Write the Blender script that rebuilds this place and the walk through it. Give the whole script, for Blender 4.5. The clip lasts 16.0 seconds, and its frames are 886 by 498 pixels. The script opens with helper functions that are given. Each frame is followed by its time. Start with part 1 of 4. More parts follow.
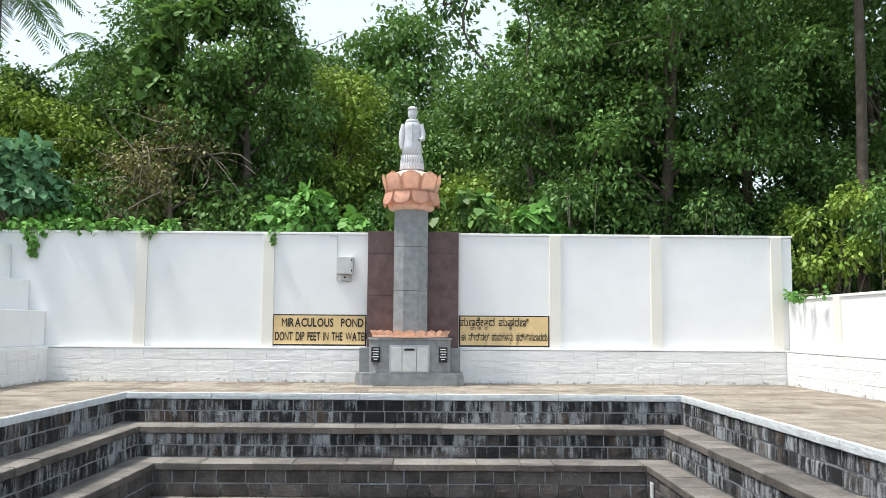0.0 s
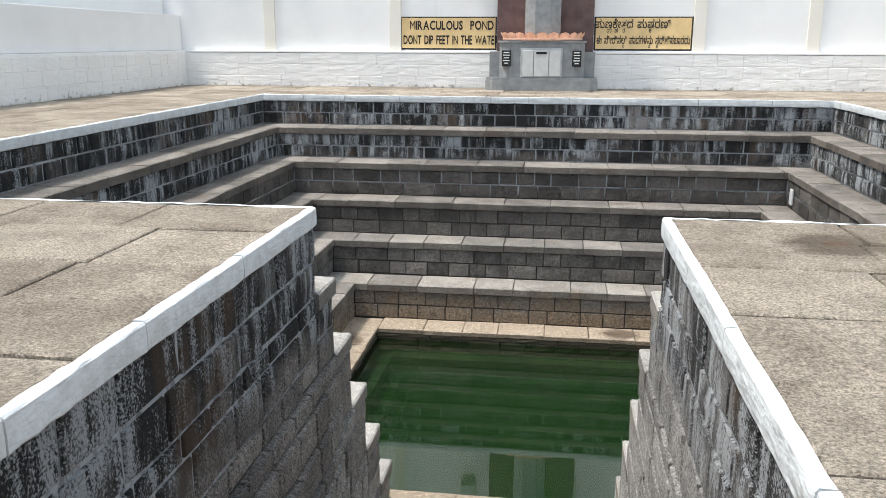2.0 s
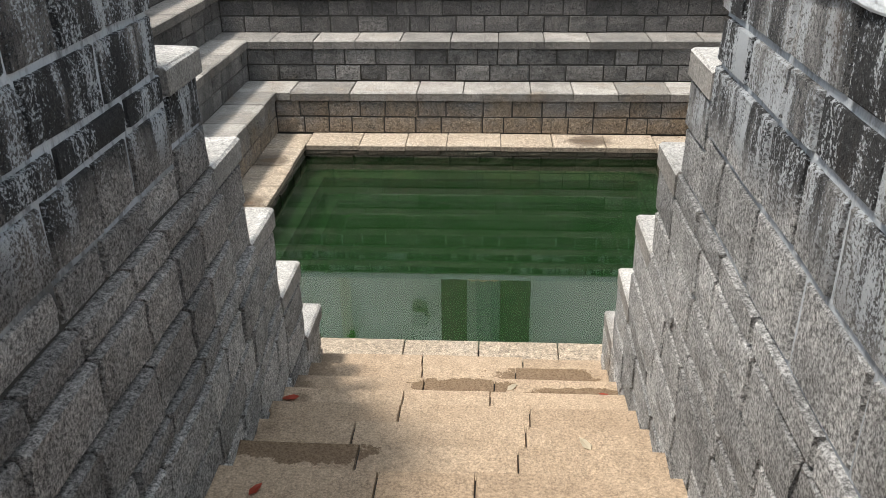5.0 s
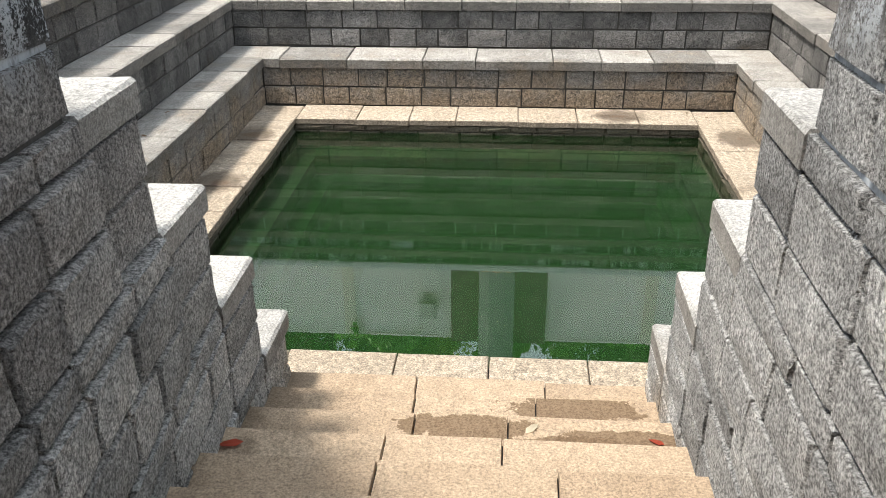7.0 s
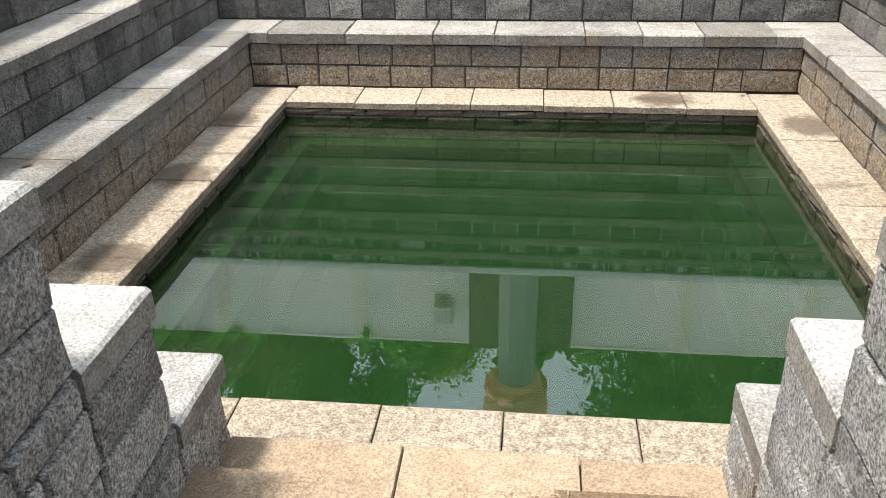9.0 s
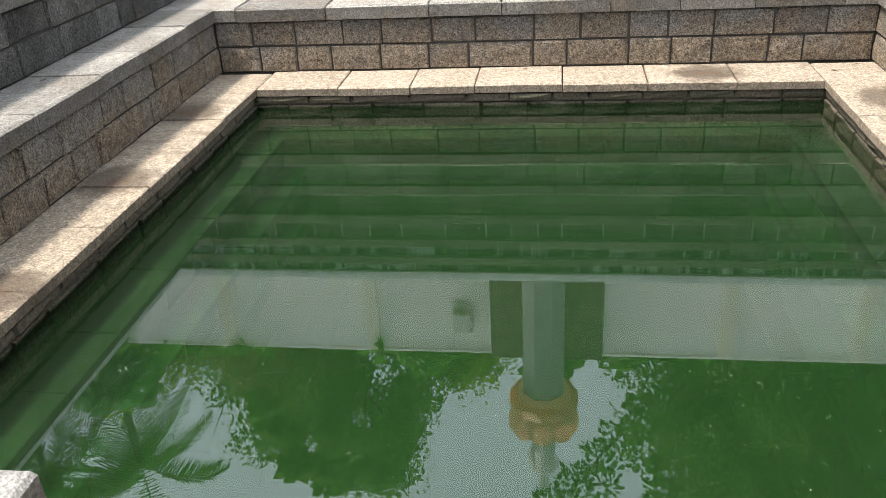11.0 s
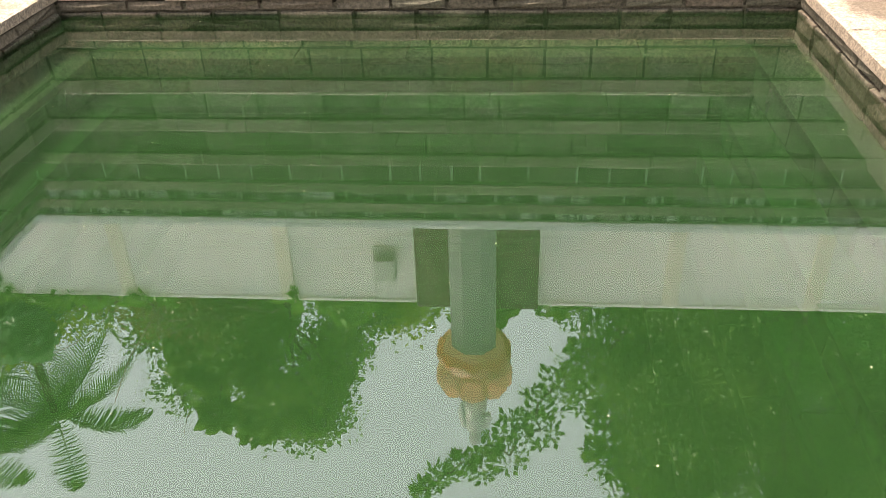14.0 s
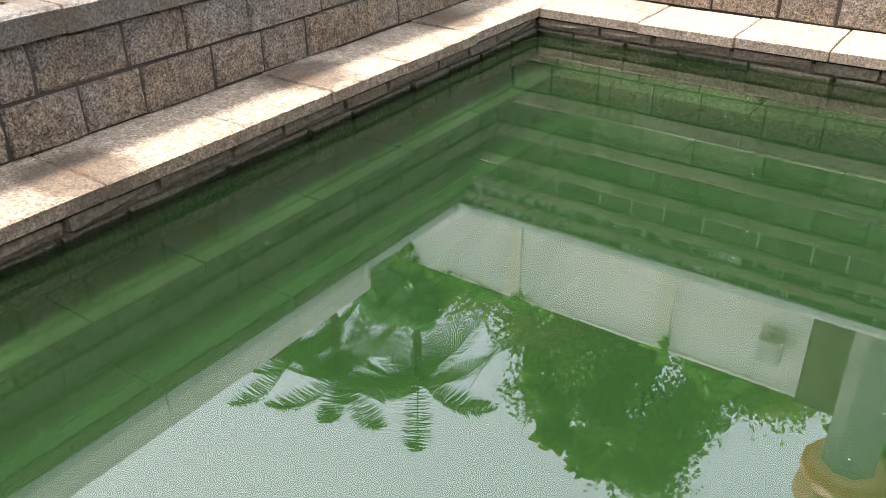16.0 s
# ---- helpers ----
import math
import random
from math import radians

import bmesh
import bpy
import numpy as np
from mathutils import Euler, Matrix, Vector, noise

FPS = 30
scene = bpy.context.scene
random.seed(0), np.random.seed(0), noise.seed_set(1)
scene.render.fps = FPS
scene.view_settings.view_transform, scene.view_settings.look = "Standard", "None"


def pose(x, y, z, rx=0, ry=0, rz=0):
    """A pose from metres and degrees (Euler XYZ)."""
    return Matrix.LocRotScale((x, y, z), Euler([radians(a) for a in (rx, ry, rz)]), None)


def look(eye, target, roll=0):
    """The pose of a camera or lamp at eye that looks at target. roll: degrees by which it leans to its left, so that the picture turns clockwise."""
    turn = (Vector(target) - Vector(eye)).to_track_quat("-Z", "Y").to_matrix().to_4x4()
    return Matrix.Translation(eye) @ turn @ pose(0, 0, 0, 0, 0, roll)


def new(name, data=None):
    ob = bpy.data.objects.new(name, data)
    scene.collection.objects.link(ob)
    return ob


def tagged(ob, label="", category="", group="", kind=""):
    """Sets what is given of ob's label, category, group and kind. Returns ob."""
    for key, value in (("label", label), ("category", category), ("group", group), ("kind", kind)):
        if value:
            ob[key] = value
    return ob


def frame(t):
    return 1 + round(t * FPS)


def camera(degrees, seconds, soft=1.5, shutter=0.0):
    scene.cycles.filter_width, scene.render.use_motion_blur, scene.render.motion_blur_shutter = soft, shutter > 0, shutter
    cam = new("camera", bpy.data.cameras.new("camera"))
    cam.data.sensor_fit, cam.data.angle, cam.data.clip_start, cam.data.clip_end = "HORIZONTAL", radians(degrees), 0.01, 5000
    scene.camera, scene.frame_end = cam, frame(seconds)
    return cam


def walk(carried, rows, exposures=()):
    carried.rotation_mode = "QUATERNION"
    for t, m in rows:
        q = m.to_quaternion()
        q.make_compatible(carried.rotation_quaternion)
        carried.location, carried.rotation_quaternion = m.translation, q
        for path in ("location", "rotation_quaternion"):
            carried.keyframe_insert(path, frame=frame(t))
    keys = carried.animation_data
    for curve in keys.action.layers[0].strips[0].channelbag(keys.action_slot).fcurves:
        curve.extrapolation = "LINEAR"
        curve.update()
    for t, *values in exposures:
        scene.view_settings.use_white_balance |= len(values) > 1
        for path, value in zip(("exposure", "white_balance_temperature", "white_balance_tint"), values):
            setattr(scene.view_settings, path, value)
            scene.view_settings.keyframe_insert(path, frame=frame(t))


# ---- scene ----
cam = camera(55.37, 16.0, soft=0.55)
# seconds, place, yaw, pitch, roll
ROWS = [
    (0.0, -0.010, 0.137, 1.272, -0.61, 5.28, -0.40),
    (0.5, -0.041, 0.143, 1.236, 2.29, 3.61, -0.10),
    (1.0, -0.080, 0.140, 1.175, 3.74, -3.20, -0.18),
    (1.5, -0.104, 0.204, 1.103, 5.33, -9.39, -0.36),
    (2.0, -0.116, 0.387, 1.003, 7.82, -13.80, -0.19),
    (2.5, -0.158, 0.661, 0.851, 8.72, -21.18, -0.22),
    (3.0, -0.188, 0.889, 0.712, 6.98, -23.53, 0.19),
    (3.5, -0.187, 1.197, 0.596, 6.97, -24.81, -0.08),
    (4.0, -0.262, 1.540, 0.477, 5.15, -25.08, 0.57),
    (6.5, -0.302, 3.118, -0.198, 3.08, -26.76, 0.71),
    (7.0, -0.305, 3.461, -0.350, 4.70, -26.72, 0.60),
    (7.5, -0.323, 3.804, -0.489, 4.93, -26.83, 0.56),
    (8.0, -0.300, 4.135, -0.613, 5.65, -27.21, 1.06),
    (8.5, -0.309, 4.457, -0.743, 6.11, -27.20, 0.77),
    (11.0, -0.231, 6.104, -1.412, 7.37, -27.41, 3.18),
    (11.5, -0.209, 6.396, -1.524, 7.16, -28.43, 3.30),
    (12.0, -0.185, 6.679, -1.618, 7.09, -30.04, 2.53),
    (12.5, -0.124, 6.950, -1.745, 5.33, -29.06, 2.32),
    (13.0, -0.034, 7.191, -1.815, 5.66, -28.79, 1.78),
    (13.5, 0.041, 7.425, -1.907, 4.38, -29.40, 2.06),
    (14.0, 0.133, 7.682, -2.028, 4.62, -32.40, 1.78),
    (14.5, 0.165, 7.874, -2.131, 11.34, -33.34, 0.64),
    (15.0, 0.091, 7.904, -2.068, 18.15, -34.03, 0.88),
    (15.5, -0.010, 7.844, -2.072, 28.66, -32.66, 2.52),
    (16.0, -0.035, 7.789, -2.063, 34.99, -29.38, 0.42),
]
# seconds, stops, kelvin, tint
EXPOSURES = [(0.0, 0.29, 6370, 8), (1.5, 0.36, 6350, 9), (2.5, 0.25, 6600, 10), (3.5, 0.3, 6600, 10), (4.2, 0.4, 6600, 10), (6.5, 0.85, 6550, 9), (8.5, 1.0, 6550, 9),
             (11.0, 1.05, 6600, 10), (12.5, 1.56, 7000, 14), (14.0, 1.78, 7450, 18), (15.0, 2.2, 7600, 19), (15.5, 1.9, 7200, 19), (16.0, 1.80, 6900, 17)]
walk(cam, [(t, pose(x, y, z, 90 + pitch, roll, yaw)) for t, x, y, z, yaw, pitch, roll in ROWS], EXPOSURES)

# ---- world and light ----
SUN_ELEVATION, SUN_AZIMUTH = 66.5, 257.0
world = bpy.data.worlds.new("sky")
scene.world = world
world.use_nodes = True
sky = world.node_tree.nodes.new("ShaderNodeTexSky")
sky.sky_type, sky.sun_disc = "NISHITA", False
sky.sun_elevation, sky.sun_rotation = radians(SUN_ELEVATION), radians(SUN_AZIMUTH)
sky.air_density, sky.dust_density, sky.ozone_density = 1.0, 4.0, 1.0
haze = world.node_tree.nodes.new("ShaderNodeMix")
haze.data_type = "RGBA"
haze.inputs[0].default_value = 0.62
haze.inputs[7].default_value = (7.1, 8.0, 8.8, 1)
world.node_tree.links.new(sky.outputs[0], haze.inputs[6])
world.node_tree.links.new(haze.outputs[2], world.node_tree.nodes["Background"].inputs[0])
world.node_tree.nodes["Background"].inputs[1].default_value = 0.15
sun = new("sun", bpy.data.lights.new("sun", "SUN"))
sun.data.energy, sun.data.angle, sun.data.color = 4.0, radians(9.0), (1.0, 0.95, 0.87)
_a, _e = radians(SUN_AZIMUTH), radians(SUN_ELEVATION)
SUN_WAY = Vector((math.sin(_a) * math.cos(_e), math.cos(_a) * math.cos(_e), math.sin(_e)))
sun.matrix_world = look(SUN_WAY * 40, (0, 0, 0))


# ---- materials ----
class Nodes:
    """A small wrapper that adds nodes and links to one material."""

    def __init__(self, name):
        self.mat = bpy.data.materials.new(name)
        self.mat.use_nodes = True
        self.tree = self.mat.node_tree
        self.bsdf = self.tree.nodes["Principled BSDF"]
        self.pos = self.node("ShaderNodeNewGeometry").outputs["Position"]

    def node(self, kind, **settings):
        n = self.tree.nodes.new(kind)
        for key, value in settings.items():
            setattr(n, key, value)
        return n

    def put(self, socket, value):
        if hasattr(value, "is_output"):
            self.tree.links.new(value, socket)
        elif isinstance(value, (tuple, list)) and len(value) == 3 and socket.type == "RGBA":
            socket.default_value = (*value, 1)
        else:
            socket.default_value = value

    def noise(self, scale, detail=4, rough=0.55, stretch=None, shift=(0, 0, 0), vector=None):
        v = vector or self.pos
        if stretch or any(shift):
            m = self.node("ShaderNodeMapping")
            self.put(m.inputs["Vector"], v)
            m.inputs["Scale"].default_value = stretch or (1, 1, 1)
            m.inputs["Location"].default_value = shift
            v = m.outputs[0]
        n = self.node("ShaderNodeTexNoise")
        self.put(n.inputs["Vector"], v)
        n.inputs["Scale"].default_value, n.inputs["Detail"].default_value, n.inputs["Roughness"].default_value = scale, detail, rough
        return n.outputs[0]

    def step(self, value, low, high, to_low=0.0, to_high=1.0):
        n = self.node("ShaderNodeMapRange", interpolation_type="SMOOTHSTEP")
        self.put(n.inputs[0], value)
        for i, v in enumerate((low, high, to_low, to_high)):
            self.put(n.inputs[i + 1], v)
        return n.outputs[0]

    def math(self, op, a, b=0.0):
        n = self.node("ShaderNodeMath", operation=op)
        self.put(n.inputs[0], a)
        self.put(n.inputs[1], b)
        return n.outputs[0]

    def mix(self, fac, a, b, blend="MIX"):
        n = self.node("ShaderNodeMix", data_type="RGBA", blend_type=blend)
        self.put(n.inputs[0], fac)
        self.put(n.inputs[6], a)
        self.put(n.inputs[7], b)
        return n.outputs[2]

    def height(self):
        n = self.node("ShaderNodeSeparateXYZ")
        self.put(n.inputs[0], self.pos)
        return n.outputs[2]

    def rnd(self):
        return self.node("ShaderNodeObjectInfo").outputs["Random"]

    def done(self, color, rough=0.8, bump=None, strength=0.4, distance=0.01, metallic=0.0, specular=0.3):
        self.put(self.bsdf.inputs["Base Color"], color)
        self.put(self.bsdf.inputs["Roughness"], rough)
        self.put(self.bsdf.inputs["Metallic"], metallic)
        self.put(self.bsdf.inputs["Specular IOR Level"], specular)
        if bump is not None:
            b = self.node("ShaderNodeBump")
            b.inputs["Strength"].default_value, b.inputs["Distance"].default_value = strength, distance
            self.put(b.inputs["Height"], bump)
            self.put(self.bsdf.inputs["Normal"], b.outputs[0])
        return self.mat


def stone(name, dark, light, stained=None, warm=None, wet=0.0, bump=0.6, fleck=0.5, grit=0.5, each=0.35, spots=(), film=0.0, film_z=(-2.6, -1.8), limey=0.0, damp_patches=(), grimy_x=None, sides=1.0):
    """Rough-hewn granite: blotches, grain and flecks, each piece a little different; stained: black algae and white
    lime runs on the courses above that height; warm: a rusty tint by the water; wet: damp patches; film: a dark algae
    film over the courses that the water never reaches, weak on the right stair wall to paint its sun; limey: how much
    more lime has run down;
    damp_patches: puddles (x, y, z, half length, half depth); sides: how much of the tone is left on upright faces, so
    that the tops look sunlit."""
    m = Nodes(name)
    rnd = m.rnd()
    blotch = m.noise(2.3, 5, 0.6)
    grain = m.noise(80, 5, 0.78)
    rugged = m.noise(21, 5, 0.72)
    flecks = m.noise(260, 2, 0.7)
    tone = m.math("ADD", m.math("MULTIPLY", blotch, 0.7), m.math("MULTIPLY", m.math("SUBTRACT", rnd, 0.3), each))
    color = m.mix(m.step(tone, 0.15, 0.62), dark, light)
    z = m.height()
    if warm:
        w = m.math("MULTIPLY", m.step(m.math("ADD", z, m.math("MULTIPLY", blotch, 1.2)), -2.25, -2.85), 0.75)
        color = m.mix(w, color, m.mix(m.step(rugged, 0.3, 0.7), tuple(c * 0.78 for c in warm), tuple(c * 1.15 for c in warm)))
    color = m.mix(1.0, color, m.mix(m.step(rugged, 0.3, 0.7), (1 - grit * 0.35,) * 3, (1 + grit * 0.3,) * 3), "MULTIPLY")
    color = m.mix(1.0, color, m.mix(m.step(grain, 0.34, 0.66), (1 - grit,) * 3, (1 + grit,) * 3), "MULTIPLY")
    pits = m.step(m.noise(46, 3, 0.6, None, (3.1, 0.7, 6.0)), 0.58, 0.68)
    color = m.mix(m.math("MULTIPLY", pits, grit * 0.75), color, m.mix(1.0, color, (0.35, 0.34, 0.33), "MULTIPLY"))
    color = m.mix(m.math("MULTIPLY", m.step(flecks, 0.56, 0.66), fleck), color, (0.05, 0.05, 0.05))
    color = m.mix(m.math("MULTIPLY", m.step(flecks, 0.36, 0.28), fleck * 0.8), color, (0.55, 0.53, 0.5))
    # Upright faces darkened by normal, so only the tops look lit by the sun.
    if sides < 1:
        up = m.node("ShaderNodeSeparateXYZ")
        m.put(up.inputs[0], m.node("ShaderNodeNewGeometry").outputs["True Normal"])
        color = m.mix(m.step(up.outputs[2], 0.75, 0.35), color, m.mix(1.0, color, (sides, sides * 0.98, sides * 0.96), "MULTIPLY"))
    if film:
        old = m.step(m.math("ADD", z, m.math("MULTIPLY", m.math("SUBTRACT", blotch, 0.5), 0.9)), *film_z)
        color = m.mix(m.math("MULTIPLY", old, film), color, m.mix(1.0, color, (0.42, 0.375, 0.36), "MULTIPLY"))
    rough = 0.86
    if stained is not None:
        edge = m.math("ADD", z, m.math("MULTIPLY", m.math("SUBTRACT", m.noise(1.1, 4), 0.5), 0.7))
        zone = m.step(edge, stained - 0.2, stained)
        shift = m.node("ShaderNodeVectorMath", operation="ADD")
        m.put(shift.inputs[0], m.pos)
        m.put(shift.inputs[1], m.math("MULTIPLY", m.math("SUBTRACT", rnd, 0.5), 0.5))
        own = shift.outputs[0]
        patch = m.noise(1.4, 5, 0.6, None, (2.7, 0.3, 5.1))
        runs = m.noise(9.0, 6, 0.7, (1, 1, 0.17), (0, 0, 0), own)
        speck = m.math("SUBTRACT", grain, 0.5)
        level = m.math("ADD", m.math("MULTIPLY", runs, 0.55), m.math("MULTIPLY", patch, 0.55))
        level = m.math("ADD", level, m.math("ADD", m.math("MULTIPLY", speck, 0.9), m.math("MULTIPLY", m.math("SUBTRACT", rnd, 0.5), 0.22)))
        black = m.math("MULTIPLY", m.step(level, 0.425 + 0.08 * limey, 0.525 + 0.08 * limey), zone)
        color = m.mix(m.math("MULTIPLY", black, 0.95), color, (0.011, 0.012, 0.014))
        lime = m.math("ADD", m.math("MULTIPLY", m.noise(8.0, 5, 0.62, (1, 1, 0.12), (7.3, 2.2, 0.0), own), 0.65), m.math("MULTIPLY", m.noise(1.2, 4, 0.6, None, (9.0, 4.0, 1.0)), 0.5))
        white = m.math("MULTIPLY", m.step(m.math("ADD", lime, m.math("MULTIPLY", speck, 0.7)), 0.575 - 0.06 * limey, 0.655 - 0.06 * limey), zone)
        color = m.mix(m.math("MULTIPLY", white, 0.8), color, (0.52, 0.55, 0.58))
        rusty = m.math("MULTIPLY", m.step(m.noise(1.7, 4, 0.6, (1, 1, 0.35), (1.3, 8.8, 0.0)), 0.555, 0.64), zone)
        color = m.mix(m.math("MULTIPLY", rusty, 0.55), color, (0.105, 0.068, 0.042))
    if wet:
        damp = m.step(m.noise(1.7, 5, 0.55, (0.55, 1.5, 1), (4.4, 9.1, 0.0)), 0.61, 0.635)
        color = m.mix(m.math("MULTIPLY", damp, wet), color, (0.10, 0.065, 0.035))
        rough = m.math("SUBTRACT", 0.85, m.math("MULTIPLY", damp, 0.35))
    for x, y, zz, rx, ry in damp_patches:
        off = m.node("ShaderNodeVectorMath", operation="SUBTRACT")
        m.put(off.inputs[0], m.pos)
        off.inputs[1].default_value = (x, y, zz)
        part_of = m.node("ShaderNodeVectorMath", operation="DIVIDE")
        m.put(part_of.inputs[0], off.outputs[0])
        part_of.inputs[1].default_value = (rx, ry, 0.07)
        far = m.node("ShaderNodeVectorMath", operation="LENGTH")
        m.put(far.inputs[0], part_of.outputs[0])
        puddle = m.step(m.math("ADD", far.outputs["Value"], m.math("MULTIPLY", m.math("SUBTRACT", m.noise(6.5, 6, 0.7), 0.5), 2.4)), 1.08, 1.0)
        color = m.mix(m.math("MULTIPLY", puddle, 0.85), color, m.mix(m.step(grain, 0.35, 0.65), (0.11, 0.066, 0.034), (0.21, 0.142, 0.085)))
    if grimy_x is not None:
        sx = m.node("ShaderNodeSeparateXYZ")
        m.put(sx.inputs[0], m.pos)
        dirt = m.step(m.math("ADD", sx.outputs[0], m.math("MULTIPLY", m.math("SUBTRACT", m.noise(4, 5, 0.65), 0.5), 0.7)), grimy_x, grimy_x - 0.22)
        color = m.mix(m.math("MULTIPLY", dirt, 0.6), color, (0.10, 0.07, 0.045))
    for place in spots:
        d = m.node("ShaderNodeVectorMath", operation="DISTANCE")
        m.put(d.inputs[0], m.pos)
        d.inputs[1].default_value = place
        near = m.math("ADD", d.outputs["Value"], m.math("MULTIPLY", m.noise(5, 4, 0.6), 0.35))
        color = m.mix(m.math("MULTIPLY", m.step(near, 0.52, 0.34), 0.75), color, (0.09, 0.065, 0.045))
        color = m.mix(m.math("MULTIPLY", m.step(near, 0.27, 0.20), 0.35), color, (0.15, 0.075, 0.035))
    relief = m.math("ADD", m.math("ADD", m.math("MULTIPLY", grain, 0.6), m.math("MULTIPLY", rugged, 1.1)), m.math("ADD", m.math("MULTIPLY", blotch, 0.6), m.math("SUBTRACT", m.math("MULTIPLY", flecks, 0.25), m.math("MULTIPLY", pits, 0.35))))
    return m.done(color, rough, relief, bump, 0.03)


def mortar(name, pale, wobble=0.8, blots=0.6):
    """Joint filling: pale lime above a height, dark and earthy lower down."""
    m = Nodes(name)
    z = m.height()
    mix = m.step(m.math("ADD", z, m.math("MULTIPLY", m.math("SUBTRACT", m.noise(1.3, 4), 0.5), wobble)), pale - 0.12, pale + 0.12)
    c = m.mix(mix, (0.06, 0.055, 0.048), (0.34, 0.36, 0.38))
    c = m.mix(m.math("MULTIPLY", m.step(m.noise(14, 4, 0.7, (1, 1, 0.4)), 0.47, 0.62), blots), c, (0.05, 0.05, 0.05))
    return m.done(c, 0.9, m.noise(60, 4), 0.6, 0.012)


def sunken(name="silt_and_murk_stone", silt=1.0):
    """Stone under water: brown near the surface, ever greener further down with silt, algae and the water's murk
    painted in; silt under 1 tones down sunny step tops.
    """
    m = Nodes(name)
    z = m.height()
    blotch, grain = m.noise(3.0, 5, 0.6), m.noise(45, 4, 0.7)
    t = m.math("ADD", z, m.math("MULTIPLY", m.math("SUBTRACT", blotch, 0.5), 0.08))
    # Green by depth stands for the light lost in murky water.
    c = m.mix(m.step(t, -3.76, -3.86), (0.082, 0.068, 0.048), (0.042, 0.075, 0.036))
    c = m.mix(m.step(t, -3.70, -3.62), c, (0.095, 0.076, 0.055))
    c = m.mix(m.step(t, -3.90, -4.20), c, (0.032, 0.10, 0.03))
    c = m.mix(m.math("MULTIPLY", m.rnd(), 0.4), c, (0.04, 0.055, 0.034))
    c = m.mix(1.0, c, m.mix(m.step(grain, 0.3, 0.7), (0.55, 0.55, 0.55), (1.4, 1.4, 1.4)), "MULTIPLY")
    # Step tops darkened to offset direct sun, which murky water would scatter.
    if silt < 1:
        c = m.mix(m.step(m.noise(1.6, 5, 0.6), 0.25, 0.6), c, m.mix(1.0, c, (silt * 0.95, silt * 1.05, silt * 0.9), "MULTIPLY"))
    return m.done(c, 0.9, m.math("ADD", blotch, grain), 0.5, 0.02)


def plain(name, color, rough=0.6, vary=0.12, scale=6.0, bump=0.15, metallic=0.0, dirt=None):
    """Paint, metal or polished stone with slight unevenness and optional dirt blotches."""
    m = Nodes(name)
    soft, fine = m.noise(scale, 5), m.noise(scale * 18, 3)
    low, high = tuple(c * (1 - vary) for c in color), tuple(min(1.0, c * (1 + vary)) for c in color)
    c = m.mix(m.step(soft, 0.25, 0.75), low, high)
    if dirt:
        c = m.mix(m.math("MULTIPLY", m.step(m.noise(scale * 0.5, 6, 0.65, None, (5, 3, 1)), 0.58, 0.75), 0.6), c, dirt)
    return m.done(c, rough, m.math("ADD", soft, m.math("MULTIPLY", fine, 0.4)), bump, 0.01, metallic)


def limewash(name, color, blocks=0.0, grime=0.5):
    """White limewash: faint patches and runs, coarse relief, grime close to the paving; blocks: courses that show through."""
    m = Nodes(name)
    patch, fine = m.noise(0.9, 5, 0.6), m.noise(45, 4, 0.6)
    c = m.mix(m.step(patch, 0.3, 0.7), tuple(v * 0.94 for v in color), color)
    runs = m.noise(3.2, 5, 0.6, (1, 1, 0.12))
    c = m.mix(m.math("MULTIPLY", m.step(runs, 0.62, 0.78), 0.14), c, (0.55, 0.53, 0.47))
    z = m.height()
    chips = m.math("ADD", m.noise(9, 6, 0.7), m.math("MULTIPLY", z, -0.9))
    c = m.mix(m.math("MULTIPLY", m.step(chips, 0.47, 0.66), grime), c, (0.22, 0.20, 0.18))
    relief = m.math("ADD", m.math("MULTIPLY", fine, 0.35), patch)
    if blocks:
        relief = m.math("ADD", relief, m.math("MULTIPLY", m.noise(5.5, 4, 0.6, (0.6, 0.6, 1.6)), 2.5))
    return m.done(c, 0.85, relief, 0.25 + blocks, 0.012 + 0.02 * blocks)


def leafy(name, dark, light, back=0.15):
    """Leaves: each one its own green, half shiny, letting some light through."""
    m = Nodes(name)
    island = m.node("ShaderNodeNewGeometry").outputs["Random Per Island"]
    drift = m.noise(0.42, 4, 0.65)
    t = m.math("ADD", m.math("MULTIPLY", island, 0.55), m.math("MULTIPLY", m.math("SUBTRACT", drift, 0.34), 1.5))
    c = m.mix(t, dark, light)
    m.done(c, 0.5, None, specular=0.25)
    trans = m.node("ShaderNodeBsdfTranslucent")
    m.put(trans.inputs[0], m.mix(0.5, c, (light[0] * 1.4, light[1] * 1.3, light[2])))
    blend = m.node("ShaderNodeMixShader")
    blend.inputs[0].default_value = back
    m.put(blend.inputs[1], m.bsdf.outputs[0])
    m.put(blend.inputs[2], trans.outputs[0])
    m.put(m.tree.nodes["Material Output"].inputs[0], blend.outputs[0])
    return m.mat


def turbid(m, thick, tint):
    """Green silt in suspension: a share of it scatters the light, the rest lets it through, tinted."""
    silt = m.node("ShaderNodeBsdfDiffuse")
    m.put(silt.inputs[0], m.mix(m.step(m.noise(0.45, 3), 0.3, 0.7), (0.028, 0.079, 0.026), (0.037, 0.095, 0.032)))
    clear = m.node("ShaderNodeBsdfTransparent")
    clear.inputs[0].default_value = (*tint, 1)
    body = m.node("ShaderNodeMixShader")
    body.inputs[0].default_value = thick
    m.put(body.inputs[1], clear.outputs[0])
    m.put(body.inputs[2], silt.outputs[0])
    return body


